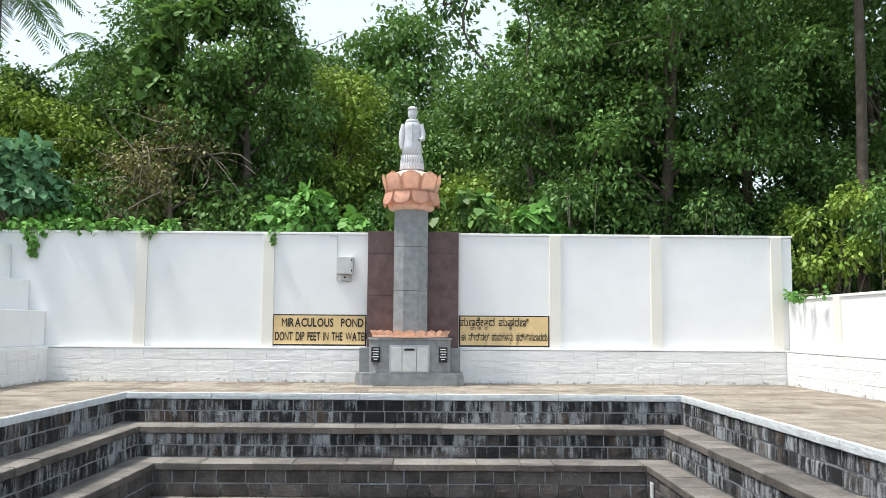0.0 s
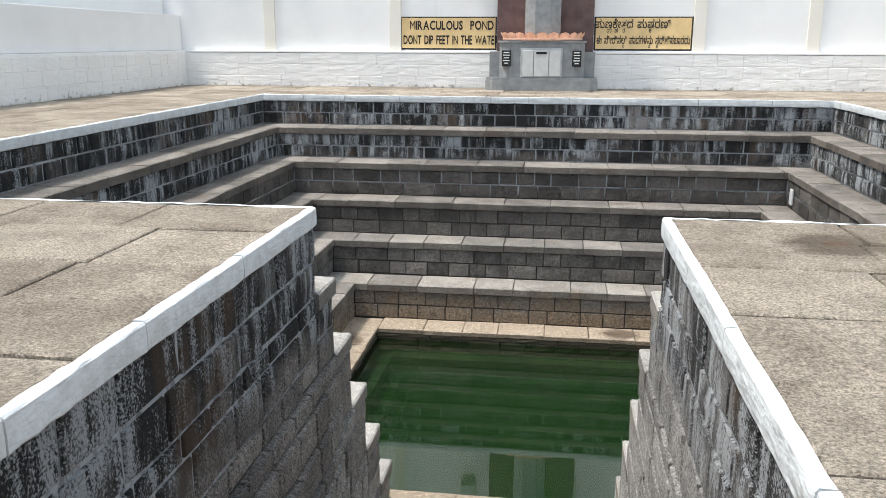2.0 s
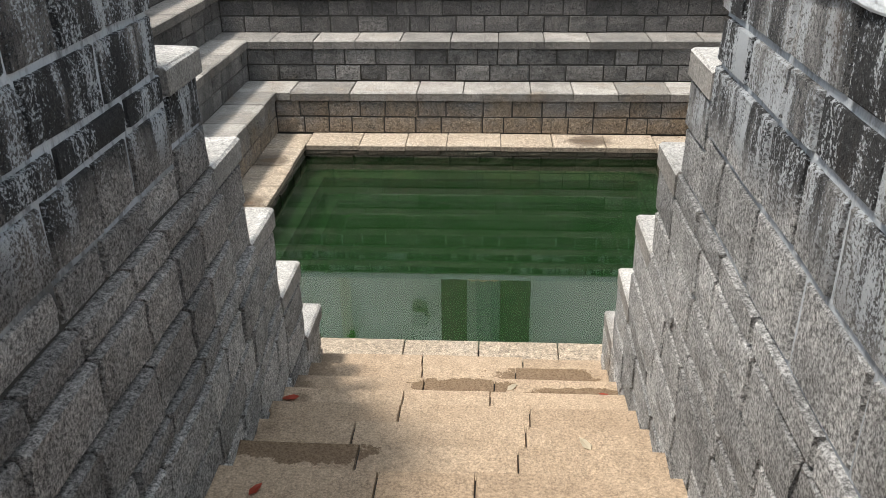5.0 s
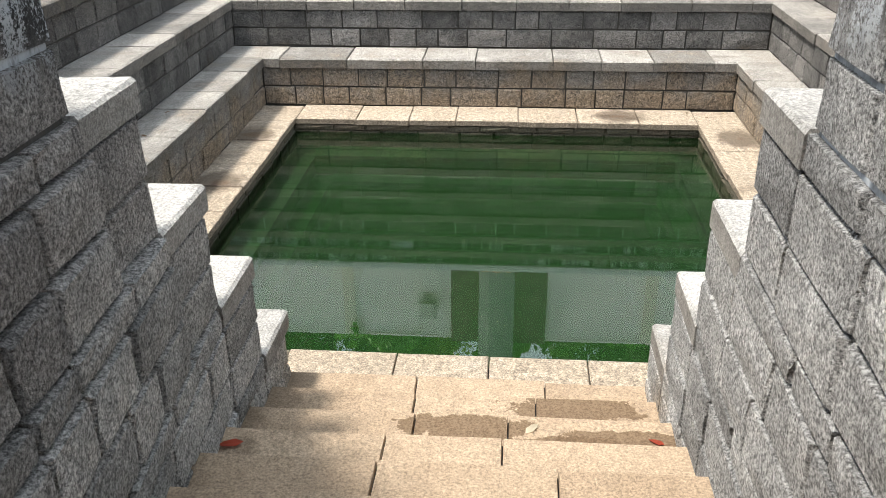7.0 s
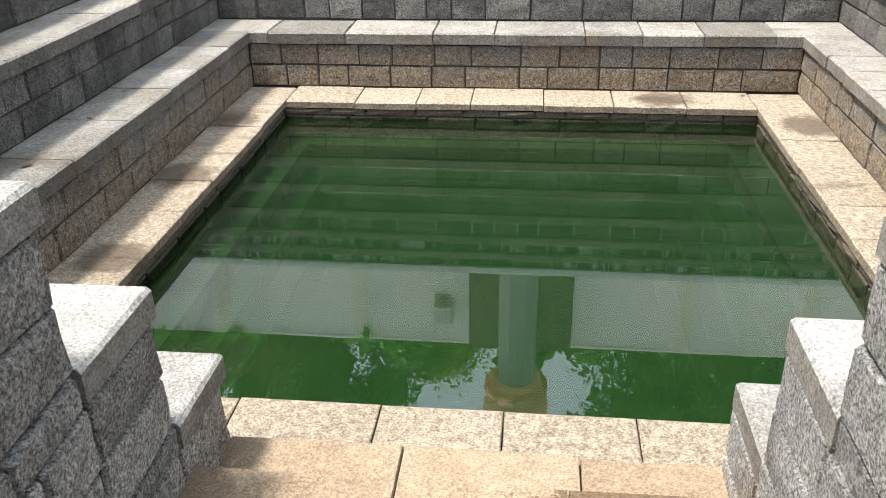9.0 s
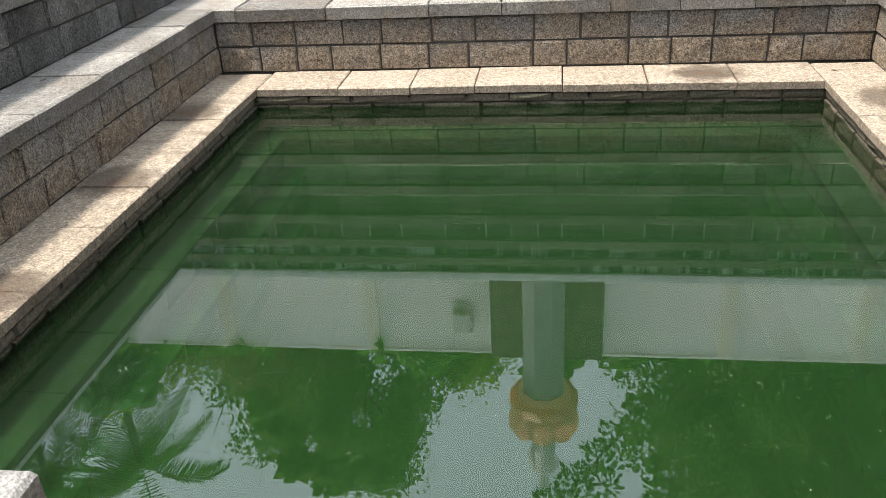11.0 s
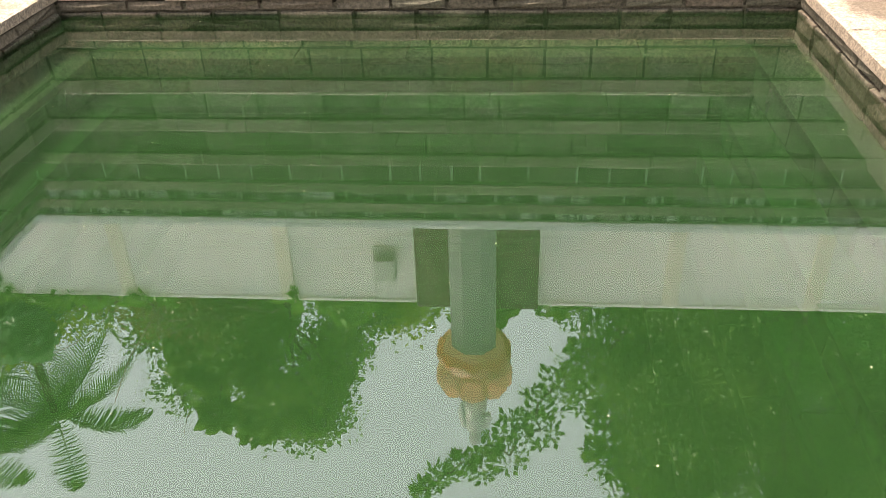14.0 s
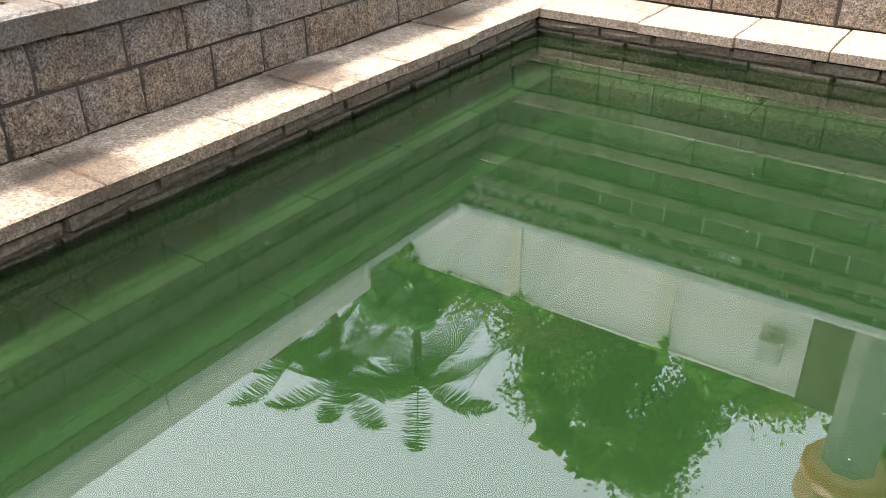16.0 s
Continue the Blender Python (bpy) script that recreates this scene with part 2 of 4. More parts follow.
def silt_material():
    m = Nodes("suspended_silt")
    m.put(m.tree.nodes["Material Output"].inputs[0], turbid(m, 0.21, (0.70, 0.87, 0.70)).outputs[0])
    return m.mat


def water_material():
    """The surface of still water: clear, glossy by Fresnel."""
    m = Nodes("pond_water")
    ripple = m.node("ShaderNodeBump")
    ripple.inputs["Strength"].default_value, ripple.inputs["Distance"].default_value = 0.012, 0.01
    m.put(ripple.inputs["Height"], m.noise(2.4, 2, 0.4))
    body = turbid(m, 0.075, (0.94, 0.975, 0.94))
    gloss = m.node("ShaderNodeBsdfGlossy")
    gloss.inputs["Roughness"].default_value = 0.0
    m.put(gloss.inputs["Normal"], ripple.outputs[0])
    fres = m.node("ShaderNodeFresnel")
    fres.inputs["IOR"].default_value = 2.1
    m.put(fres.inputs["Normal"], ripple.outputs[0])
    top = m.node("ShaderNodeMixShader")
    m.put(top.inputs[0], fres.outputs[0])
    m.put(top.inputs[1], body.outputs[0])
    m.put(top.inputs[2], gloss.outputs[0])
    m.put(m.tree.nodes["Material Output"].inputs[0], top.outputs[0])
    return m.mat


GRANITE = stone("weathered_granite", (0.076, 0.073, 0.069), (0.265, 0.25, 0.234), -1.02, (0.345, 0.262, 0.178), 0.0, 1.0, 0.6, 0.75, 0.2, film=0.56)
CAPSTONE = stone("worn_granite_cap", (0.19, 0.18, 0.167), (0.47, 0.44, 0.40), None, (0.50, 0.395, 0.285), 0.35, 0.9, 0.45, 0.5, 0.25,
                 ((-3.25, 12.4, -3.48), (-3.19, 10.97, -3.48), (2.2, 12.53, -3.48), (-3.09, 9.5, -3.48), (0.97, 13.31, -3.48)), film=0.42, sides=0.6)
# Sunlight on the stair caps, put into a paler tone than CAPSTONE.
SUNLITCAP = stone("sunlit_granite_cap", (0.33, 0.318, 0.30), (0.66, 0.635, 0.60), None, (0.60, 0.50, 0.40), 0.0, 0.9, 0.35, 0.4, 0.15, sides=0.55)
PUDDLES = ((0.04, 7.17, -3.164, 0.36, 0.12), (-0.45, 6.78, -3.005, 0.33, 0.10), (0.30, 6.72, -3.005, 0.34, 0.08), (0.0, 6.69, -3.005, 0.3, 0.05), (-1.2, 5.35, -2.373, 0.32, 0.11),
           (-1.3, 4.62, -2.056, 0.3, 0.1), (-0.57, 4.58, -2.056, 0.13, 0.045), (-1.15, 4.22, -1.898, 0.4, 0.1), (-1.35, 3.85, -1.74, 0.22, 0.13), (-0.30, 3.9, -1.74, 0.09, 0.11))
TREADSTONE = stone("sandy_granite_step", (0.37, 0.272, 0.185), (0.49, 0.372, 0.262), None, None, 0.0, 0.8, 0.3, 0.34, 0.2, damp_patches=PUDDLES, grimy_x=-1.42)
PAVER = stone("tan_granite_paver", (0.245, 0.20, 0.156), (0.53, 0.462, 0.38), None, None, 0.12, 1.0, 0.5, 0.5, 0.2, ((1.32, 4.82, 0.0),))
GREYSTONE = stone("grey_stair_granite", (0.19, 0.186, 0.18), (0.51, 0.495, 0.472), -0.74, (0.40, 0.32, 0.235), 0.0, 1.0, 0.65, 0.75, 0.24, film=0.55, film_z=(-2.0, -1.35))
# Same stone, limier, with little film to paint the sun on this wall.
SUNLITSTONE = stone("limey_sunlit_stair_granite", (0.19, 0.19, 0.188), (0.50, 0.495, 0.485), -0.68, (0.40, 0.32, 0.235), 0.0, 1.0, 0.65, 0.75, 0.24, film=0.15, limey=0.2)
SUNK = sunken()
DIMSUNK = sunken("dimmed_silty_step", 0.33)
JOINT = stone("dark_sandy_joint", (0.025, 0.021, 0.017), (0.07, 0.058, 0.045))
MORTAR = mortar("lime_and_earth_mortar", -1.6, 0.8, 0.45)
LIMEMORTAR = mortar("raised_lime_pointing", -1.0, 0.5, 0.6)
OLDLIME = mortar("crumbling_lime_pointing", -1.6, 1.6, 0.45)
SOIL = stone("dark_leaf_litter", (0.035, 0.03, 0.02), (0.07, 0.055, 0.035))
EDGE = limewash("white_edge_paint", (0.62, 0.655, 0.675), 0.35, 0.22)
WALLWHITE = limewash("white_wall_paint", (0.84, 0.84, 0.835), 0.0, 0.15)
BENCHWHITE = limewash("white_block_paint", (0.82, 0.82, 0.81), 0.4, 0.9)
CREAM = limewash("cream_pilaster_paint", (0.78, 0.75, 0.68), 0.0, 0.2)
PLUM = plain("plum_granite", (0.135, 0.085, 0.080), 0.35, 0.25, 5.0, 0.05)
GREYGRANITE = plain("grey_granite", (0.245, 0.255, 0.26), 0.4, 0.18, 7.0, 0.08, 0.0, (0.36, 0.36, 0.35))
LOTUS = plain("pink_lotus_paint", (0.84, 0.53, 0.39), 0.6, 0.12, 9.0, 0.1, 0.0, (0.62, 0.31, 0.20))
LOTUSLIGHT = plain("pale_lotus_paint", (0.90, 0.65, 0.51), 0.6, 0.12, 9.0, 0.1, 0.0, (0.74, 0.42, 0.29))
STATUE = plain("grey_statue_paint", (0.56, 0.57, 0.59), 0.6, 0.1, 12.0, 0.2)
SIGN = plain("ochre_sign_paint", (0.72, 0.53, 0.27), 0.6, 0.1, 3.0, 0.05)
BLACK = plain("black_paint", (0.018, 0.018, 0.02), 0.5, 0.2)
STEEL = plain("grey_sheet_metal", (0.45, 0.46, 0.47), 0.4, 0.1, 8.0, 0.05, 0.3)
BOXGREY = plain("pale_grey_enamel", (0.55, 0.56, 0.55), 0.45, 0.08)
PAPER = plain("white_lettering", (0.75, 0.75, 0.75), 0.6, 0.05)
BARK = stone("rough_bark", (0.06, 0.048, 0.035), (0.16, 0.13, 0.10))
TWIG = stone("grey_dry_twig", (0.22, 0.18, 0.14), (0.40, 0.34, 0.27))
LEAF_DEEP = leafy("deep_green_leaves", (0.009, 0.030, 0.008), (0.15, 0.29, 0.07))
LEAF_MID = leafy("mid_green_leaves", (0.012, 0.038, 0.010), (0.215, 0.39, 0.10))
LEAF_LIGHT = leafy("yellow_green_leaves", (0.084, 0.158, 0.024), (0.336, 0.464, 0.081))
LEAF_BLUE = leafy("blue_green_leaves", (0.05, 0.14, 0.06), (0.22, 0.42, 0.22))
LEAF_DRY = leafy("dry_olive_leaves", (0.093, 0.099, 0.035), (0.290, 0.275, 0.109))
LEAF_VINE = leafy("bright_vine_leaves", (0.06, 0.17, 0.03), (0.21, 0.43, 0.10))
WATER = water_material()
SILT = silt_material()


# ---- building helpers ----
def finish(bm, name, mat, parent=None, smooth=False):
    me = bpy.data.meshes.new(name)
    bm.normal_update()
    bm.to_mesh(me)
    bm.free()
    me.materials.append(mat)
    if smooth:
        me.polygons.foreach_set("use_smooth", [True] * len(me.polygons))
    ob = new(name, me)
    ob.parent = parent
    return ob


def part(name, bm, mat, parent, label="", smooth=False):
    return tagged(finish(bm, name, mat, parent, smooth), label)


def box(bm, x0, x1, y0, y1, z0, z1, bevel=0.0):
    r = bmesh.ops.create_cube(bm, size=1, matrix=Matrix.LocRotScale(((x0 + x1) / 2, (y0 + y1) / 2, (z0 + z1) / 2), None, (abs(x1 - x0), abs(y1 - y0), abs(z1 - z0))))
    if bevel:
        edges = list({e for v in r["verts"] for e in v.link_edges})
        bmesh.ops.bevel(bm, geom=edges, offset=bevel, segments=2, affect="EDGES", profile=0.6)
    return bm


def boxed(*dims, bevel=0.0):
    return box(bmesh.new(), *dims, bevel=bevel)


def ring(bm, points):
    return [bm.verts.new(p) for p in points]


def lathe(profile, sides, cx=0.0, cy=0.0, squash=1.0, twist=0.0, closed=True):
    """A turned body: profile of (radius, height) from bottom to top."""
    bm = bmesh.new()
    rows = []
    for r, z in profile:
        rows.append(ring(bm, [(cx + r * math.cos(2 * math.pi * i / sides + twist), cy + squash * r * math.sin(2 * math.pi * i / sides + twist), z) for i in range(sides)]))
    for a, b in zip(rows, rows[1:]):
        for i in range(sides):
            bm.faces.new((a[i], a[(i + 1) % sides], b[(i + 1) % sides], b[i]))
    if closed:
        bm.faces.new(rows[0][::-1])
        bm.faces.new(rows[-1])
    return bm


def tube(bm, points, radii, sides=6):
    """A tapering tube through points."""
    last = None
    for i, p in enumerate(points):
        p = Vector(p)
        d = (Vector(points[min(i + 1, len(points) - 1)]) - Vector(points[max(i - 1, 0)])).normalized()
        u = d.orthogonal().normalized()
        w = d.cross(u)
        row = [bm.verts.new(p + radii[i] * (math.cos(2 * math.pi * k / sides) * u + math.sin(2 * math.pi * k / sides) * w)) for k in range(sides)]
        if last:
            best = min(range(sides), key=lambda s: (last[0].co - row[s].co).length)
            row = row[best:] + row[:best]
            for k in range(sides):
                bm.faces.new((last[k], last[(k + 1) % sides], row[(k + 1) % sides], row[k]))
        last = row
    return bm


def hewn(seed, mat, name, puff=0.03, ragged=0.022, chamfer=(0.022, 0.04)):
    """A unit stone: x 0 to 1 along the course, y 0 (face) to 1 (back), z 0 to 1; a worn face with chamfered, uneven edges."""
    rng = random.Random(seed)
    bm = bmesh.new()
    cx, cz = chamfer
    xs, zs = (cx, 0.5, 1 - cx), (cz, 0.5, 1 - cz)
    face = [[bm.verts.new((x + rng.uniform(-1, 1) * ragged * (0.7 if x != 0.5 else 3), rng.uniform(-puff, puff) * 0.7 - (puff if x == 0.5 and z == 0.5 else 0), z + rng.uniform(-1, 1) * ragged * 1.3)) for x in xs] for z in zs]
    rim = [[bm.verts.new((x, y, z)) for x in (0, 1)] for y in (0.10, 1) for z in (0, 1)]
    for j in range(2):
        for i in range(2):
            bm.faces.new((face[j][i], face[j][i + 1], face[j + 1][i + 1], face[j + 1][i]))
    f00, f10, f01, f11 = rim[0][0], rim[0][1], rim[1][0], rim[1][1]
    b00, b10, b01, b11 = rim[2][0], rim[2][1], rim[3][0], rim[3][1]
    F = face
    for loop in ((f00, f10, F[0][2], F[0][1], F[0][0]), (f10, f11, F[2][2], F[1][2], F[0][2]), (f11, f01, F[2][0], F[2][1], F[2][2]), (f01, f00, F[0][0], F[1][0], F[2][0]),
                 (f00, b00, b10, f10), (f10, b10, b11, f11), (f11, b11, b01, f01), (f01, b01, b00, f00)):
        bm.faces.new(loop)
    me = bpy.data.meshes.new(name)
    bmesh.ops.recalc_face_normals(bm, faces=bm.faces)
    bm.to_mesh(me)
    bm.free()
    me.materials.append(mat)
    return me


def slab_mesh(seed, mat, name, wear=0.03, ends=0.010):
    """A unit slab seen from above: x, y 0 to 1, top at z 1, with worn, uneven top edges."""
    rng = random.Random(seed)
    bm = bmesh.new()
    e, ex = wear, ends
    top = [[bm.verts.new((x + rng.uniform(-e, e) * 0.5 * (x == 0.5), y + rng.uniform(-e, e) * 0.5 * (y == 0.5), 1 - rng.uniform(0, 0.05))) for x in (ex, 0.5, 1 - ex)] for y in (e, 0.5, 1 - e)]
    c = [bm.verts.new((x, y, 0.86)) for x, y in ((0, 0), (1, 0), (1, 1), (0, 1))]
    d = [bm.verts.new((x, y, 0)) for x, y in ((0, 0), (1, 0), (1, 1), (0, 1))]
    for j in range(2):
        for i in range(2):
            bm.faces.new((top[j][i], top[j][i + 1], top[j + 1][i + 1], top[j + 1][i]))
    T = top
    for loop in ((c[0], c[1], T[0][2], T[0][1], T[0][0]), (c[1], c[2], T[2][2], T[1][2], T[0][2]), (c[2], c[3], T[2][0], T[2][1], T[2][2]), (c[3], c[0], T[0][0], T[1][0], T[2][0])):
        bm.faces.new(loop)
    for i in range(4):
        bm.faces.new((d[i], d[(i + 1) % 4], c[(i + 1) % 4], c[i]))
    me = bpy.data.meshes.new(name)
    bmesh.ops.recalc_face_normals(bm, faces=bm.faces)
    bm.to_mesh(me)
    bm.free()
    me.materials.append(mat)
    return me


def edge_mesh(seed):
    """A painted edge stone, a little wavy, with a chipped lower arris."""
    rng = random.Random(seed)
    bm = bmesh.new()
    section = ((1.0, 0.0), (0.06, 0.0), (0.0, 0.06), (-0.03, 0.5), (0.02, 0.93), (0.16, 1.0), (1.0, 1.0))
    rows = []
    n = 12
    for i in range(n + 1):
        u = 0.002 + 0.996 * i / n
        low, push = rng.uniform(-0.04, 0.04), rng.uniform(-0.03, 0.03)
        rows.append([bm.verts.new((u, y + (push if 0 < j < 5 else 0), z + (low if j in (1, 2) else 0) + (rng.uniform(-0.05, 0.03) if j >= 5 else 0))) for j, (y, z) in enumerate(section)])
    for a, b in zip(rows, rows[1:]):
        for j in range(len(section) - 1):
            bm.faces.new((a[j], b[j], b[j + 1], a[j + 1]))
    bm.faces.new(rows[0])
    bm.faces.new(rows[-1][::-1])
    bmesh.ops.recalc_face_normals(bm, faces=bm.faces)
    me = bpy.data.meshes.new("edge_stone")
    bm.to_mesh(me)
    bm.free()
    me.materials.append(EDGE)
    return me


STONES = {key: [hewn(7 * i + j, mat, "stone_block", *((0.045, 0.034) if key == "riser" else (0.03, 0.022))) for i in range(8)] for j, (key, mat) in enumerate((("riser", GRANITE), ("sunk", SUNK), ("cheek_left", GREYSTONE), ("cheek_right", SUNLITSTONE), ("white", BENCHWHITE)))}
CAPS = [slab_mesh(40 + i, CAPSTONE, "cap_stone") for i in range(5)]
SUNLITCAPS = [slab_mesh(45 + i, SUNLITCAP, "cap_stone") for i in range(5)]
LIPS = [slab_mesh(50 + i, DIMSUNK, "step_slab", 0.03) for i in range(4)]
TREADS = [slab_mesh(60 + i, TREADSTONE, "step_stone", 0.02, 0.005) for i in range(5)]
PAVERS = [slab_mesh(80 + i, PAVER, "paver", 0.014, 0.008) for i in range(6)]
EDGES = [edge_mesh(100 + i) for i in range(5)]
RNG = random.Random(11)


def piece(name, me, parent, x, y, z, rz, sx, sy, sz, loose=1.0):
    ob = new(name, me)
    ob.parent = parent
    ob.matrix_basis = pose(x, y, z, loose * RNG.uniform(-0.2, 0.2), loose * RNG.uniform(-0.15, 0.15), rz + loose * RNG.uniform(-0.25, 0.25)) @ Matrix.Diagonal((sx, sy, sz, 1))
    return ob


def split(length, low, high):
    """Uneven lengths that add up to length."""
    n = max(1, round(length / ((low + high) / 2)))
    cuts = [RNG.uniform(low, high) for _ in range(n)]
    k = length / sum(cuts)
    return [c * k for c in cuts]


def course(parent, x, y, rz, length, z, h, low=0.26, high=0.56, depth=0.16, kind="riser", name="stone_block", gap=0.016, wobble=0.007):
    """One course of blocks from (x, y) on, along the local x of rz; faces look to the local -y."""
    c, s = math.cos(radians(rz)), math.sin(radians(rz))
    at = 0.0
    for w in split(length, low, high):
        out = RNG.uniform(-wobble, wobble)
        piece(name, RNG.choice(STONES[kind]), parent, x + c * (at + gap / 2) - s * out, y + s * (at + gap / 2) + c * out, z + gap / 2, rz, w - gap, depth, h - gap)
        at += w


def slabs(parent, x, y, rz, length, z, depth, thick, meshes, name, low=0.5, high=0.9, gap=0.008, loose=1.0):
    """A row of slabs with the front edge from (x, y) on, along the local x, running back along the local y; z is their top."""
    c, s = math.cos(radians(rz)), math.sin(radians(rz))
    at = 0.0
    for w in split(length, low, high):
        out = loose * RNG.uniform(-0.008, 0.008)
        piece(name, RNG.choice(meshes), parent, x + c * (at + gap / 2) - s * out, y + s * (at + gap / 2) + c * out, z - thick + loose * RNG.uniform(-0.004, 0.004), rz, w - gap, depth, thick, loose)
        at += w


# ---- the plan of the pond ----
Z = [0.0, -0.56, -1.12, -1.71, -2.305, -2.888, -3.48]
XL = [-5.878, -5.398, -4.91, -4.42, -3.92, -3.405, -2.90]
XR = [4.75, 4.255, 3.77, 3.285, 2.807, 2.342, 1.84]
YN = [5.396, 5.79, 6.212, 6.685, 7.168, 7.63, 8.12]
YF = [16.44, 15.85, 15.26, 14.72, 14.175, 13.571, 13.03]
CL, CR = -1.616, 0.524
WATER_Z = -3.655
WALL_Y, BENCH_Y, WALL_XL, WALL_XR = 19.63, 19.48, -8.9, 8.04
STEPS, RISE, TREAD, NOSE_Y = 22, 3.48 / 22, 0.372, 7.64
BACK_Y = -7.0


def terrace(k):
    """The risers of level k on all sides, with the cap stones that lie on the level's edge."""
    top, bottom = Z[k], Z[k + 1]
    cap = 0.12
    mid = (top - cap + bottom) / 2
    # name, start, heading, length, then how far core, blocks and caps run past (or stop short of) both ends
    runs = (("far", XL[k], YF[k], 0, XR[k] - XL[k], 0.5, 0.5, 0.0, 0.0, 0.6, 0.6), ("left", XL[k], YN[k], 90, YF[k] - YN[k], 0.5, 0.5, 0.0, 0.0, 0.0, 0.0),
            ("right", XR[k], YF[k], -90, YF[k] - YN[k], 0.5, 0.5, 0.0, 0.0, 0.0, 0.0),
            ("near_left", CL, YN[k], 180, CL - XL[k], -0.15, 0.5, -0.17, 0.0, -0.45, 0.6), ("near_right", XR[k], YN[k], 180, XR[k] - CR, 0.5, -0.15, 0.0, -0.17, 0.6, -0.45))
    for tag, x, y, rz, length, b0, b1, s0, s1, c0, c1 in runs:
        c, s = math.cos(radians(rz)), math.sin(radians(rz))
        back = boxed(-b0, length + b1, 0.017, 0.60, bottom - 0.14, top - 0.03)
        bmesh.ops.transform(back, matrix=pose(x, y, 0, 0, 0, rz), verts=back.verts)
        wall = tagged(finish(back, f"terrace_wall_{tag}_{k + 1}", MORTAR), "stepped retaining wall of grey hewn granite blocks", "terrace wall", "", "structure")
        for z0, z1 in ((bottom, mid), (mid, top - cap)):
            course(wall, x - c * s0, y - s * s0, rz, length + s0 + s1, z0, z1 - z0, gap=0.022 if k < 3 else 0.015)
        if k == 0:
            c0, c1 = (0.02 if c0 > 0 else c0 + 0.45), (0.02 if c1 > 0 else c1 + 0.45)
            slabs(wall, x + s * 0.025 - c * c0, y - c * 0.025 - s * c0, rz, length + c0 + c1, top, 0.05, cap, EDGES, "edge_stone", 0.7, 1.3, 0.004, 0.3)
        else:
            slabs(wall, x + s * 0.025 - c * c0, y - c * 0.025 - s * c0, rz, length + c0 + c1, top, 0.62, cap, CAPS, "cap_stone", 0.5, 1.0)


def ledge():
    """The lowest ledge, a hand above the water."""
    k = 6
    runs = (("far", XL[k], YF[k], 0, XR[k] - XL[k]), ("left", XL[k], YN[k] - 0.49, 90, YF[k] - YN[k] + 0.98), ("right", XR[k], YF[k] + 0.49, -90, YF[k] - YN[k] + 0.98),
            ("near", XR[k], YN[k], 180, XR[k] - XL[k]))
    for tag, x, y, rz, length in runs:
        back = boxed(0, length, 0.07, 0.62, WATER_Z - 0.25, Z[k] - 0.05)
        bmesh.ops.transform(back, matrix=pose(x, y, 0, 0, 0, rz), verts=back.verts)
        base = tagged(finish(back, f"ledge_{tag}", MORTAR), "worn tan granite ledge just above the green water", "ledge", "", "structure")
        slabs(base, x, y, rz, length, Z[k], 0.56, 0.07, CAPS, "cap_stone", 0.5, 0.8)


def sunken_steps():
    """The steps that lead on below the surface."""
    offs, deep = (0.0, 0.28, 0.486, 0.62, 0.775, 0.905, 1.03), (Z[6] - 0.074, -3.84, -4.086, -4.286, -4.448, -4.58, -4.70, -4.81)
    for i in range(7):
        o = offs[i] - 0.02
        x0, x1, y0, y1 = XL[6] + o, XR[6] - o, YN[6] + o, YF[6] - o
        top, low = deep[i], deep[i + 1]
        for tag, x, y, rz, length in (("far", x0, y1, 0, x1 - x0), ("left", x0, y0, 90, y1 - y0), ("right", x1, y1, -90, y1 - y0), ("near", x1, y0, 180, x1 - x0)):
            back = boxed(-0.3, length + 0.3, 0.025, 0.55, low - 0.2, top - 0.03)
            bmesh.ops.transform(back, matrix=pose(x, y, 0, 0, 0, rz), verts=back.verts)
            step = tagged(finish(back, f"sunken_step_{tag}_{i + 1}", SUNK), "murk-tinted algae-green stone step under the pond water", "pond step", "", "structure")
            lip = 0.045 if i else 0.0
            for z0, z1 in ((low, -3.628), (-3.628, top)) if i == 0 else ((low, top - lip),):
                course(step, x, y, rz, length, z0, z1 - z0, *((0.28, 0.52) if i < 4 else (0.5, 0.9)), 0.4, "sunk", gap=0.012 if i < 3 else 0.007)
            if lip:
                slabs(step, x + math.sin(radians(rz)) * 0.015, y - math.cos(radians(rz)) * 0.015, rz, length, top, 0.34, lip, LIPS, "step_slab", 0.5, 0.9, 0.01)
    tagged(finish(boxed(XL[6] + 0.9, XR[6] - 0.9, YN[6] + 0.9, YF[6] - 0.9, -5.1, -4.81), "pond_bed", SUNK), "dark green silted bottom of the pond", "pond bed", "", "structure")
    surface = bmesh.new()
    bmesh.ops.create_grid(surface, x_segments=1, y_segments=1, size=0.5, matrix=Matrix.LocRotScale(((XL[6] + XR[6]) / 2, (YN[6] + YF[6]) / 2, WATER_Z), None, (XR[6] - XL[6] + 0.1, YF[6] - YN[6] + 0.1, 1)))
    for i, z in enumerate((-3.828, -4.074, -4.274, -4.436, -4.568)):
        layer = bmesh.new()
        bmesh.ops.create_grid(layer, x_segments=1, y_segments=1, size=0.5, matrix=Matrix.LocRotScale(((XL[6] + XR[6]) / 2, (YN[6] + YF[6]) / 2, z), None, (XR[6] - XL[6] + 0.08, YF[6] - YN[6] + 0.08, 1)))
        tagged(finish(layer, f"water_silt_{i + 1}", SILT), "green silt hanging in the pond water", "water", "", "structure")
    tagged(finish(surface, "water", WATER), "still green pond water mirroring the wall and trees", "water", "", "structure")


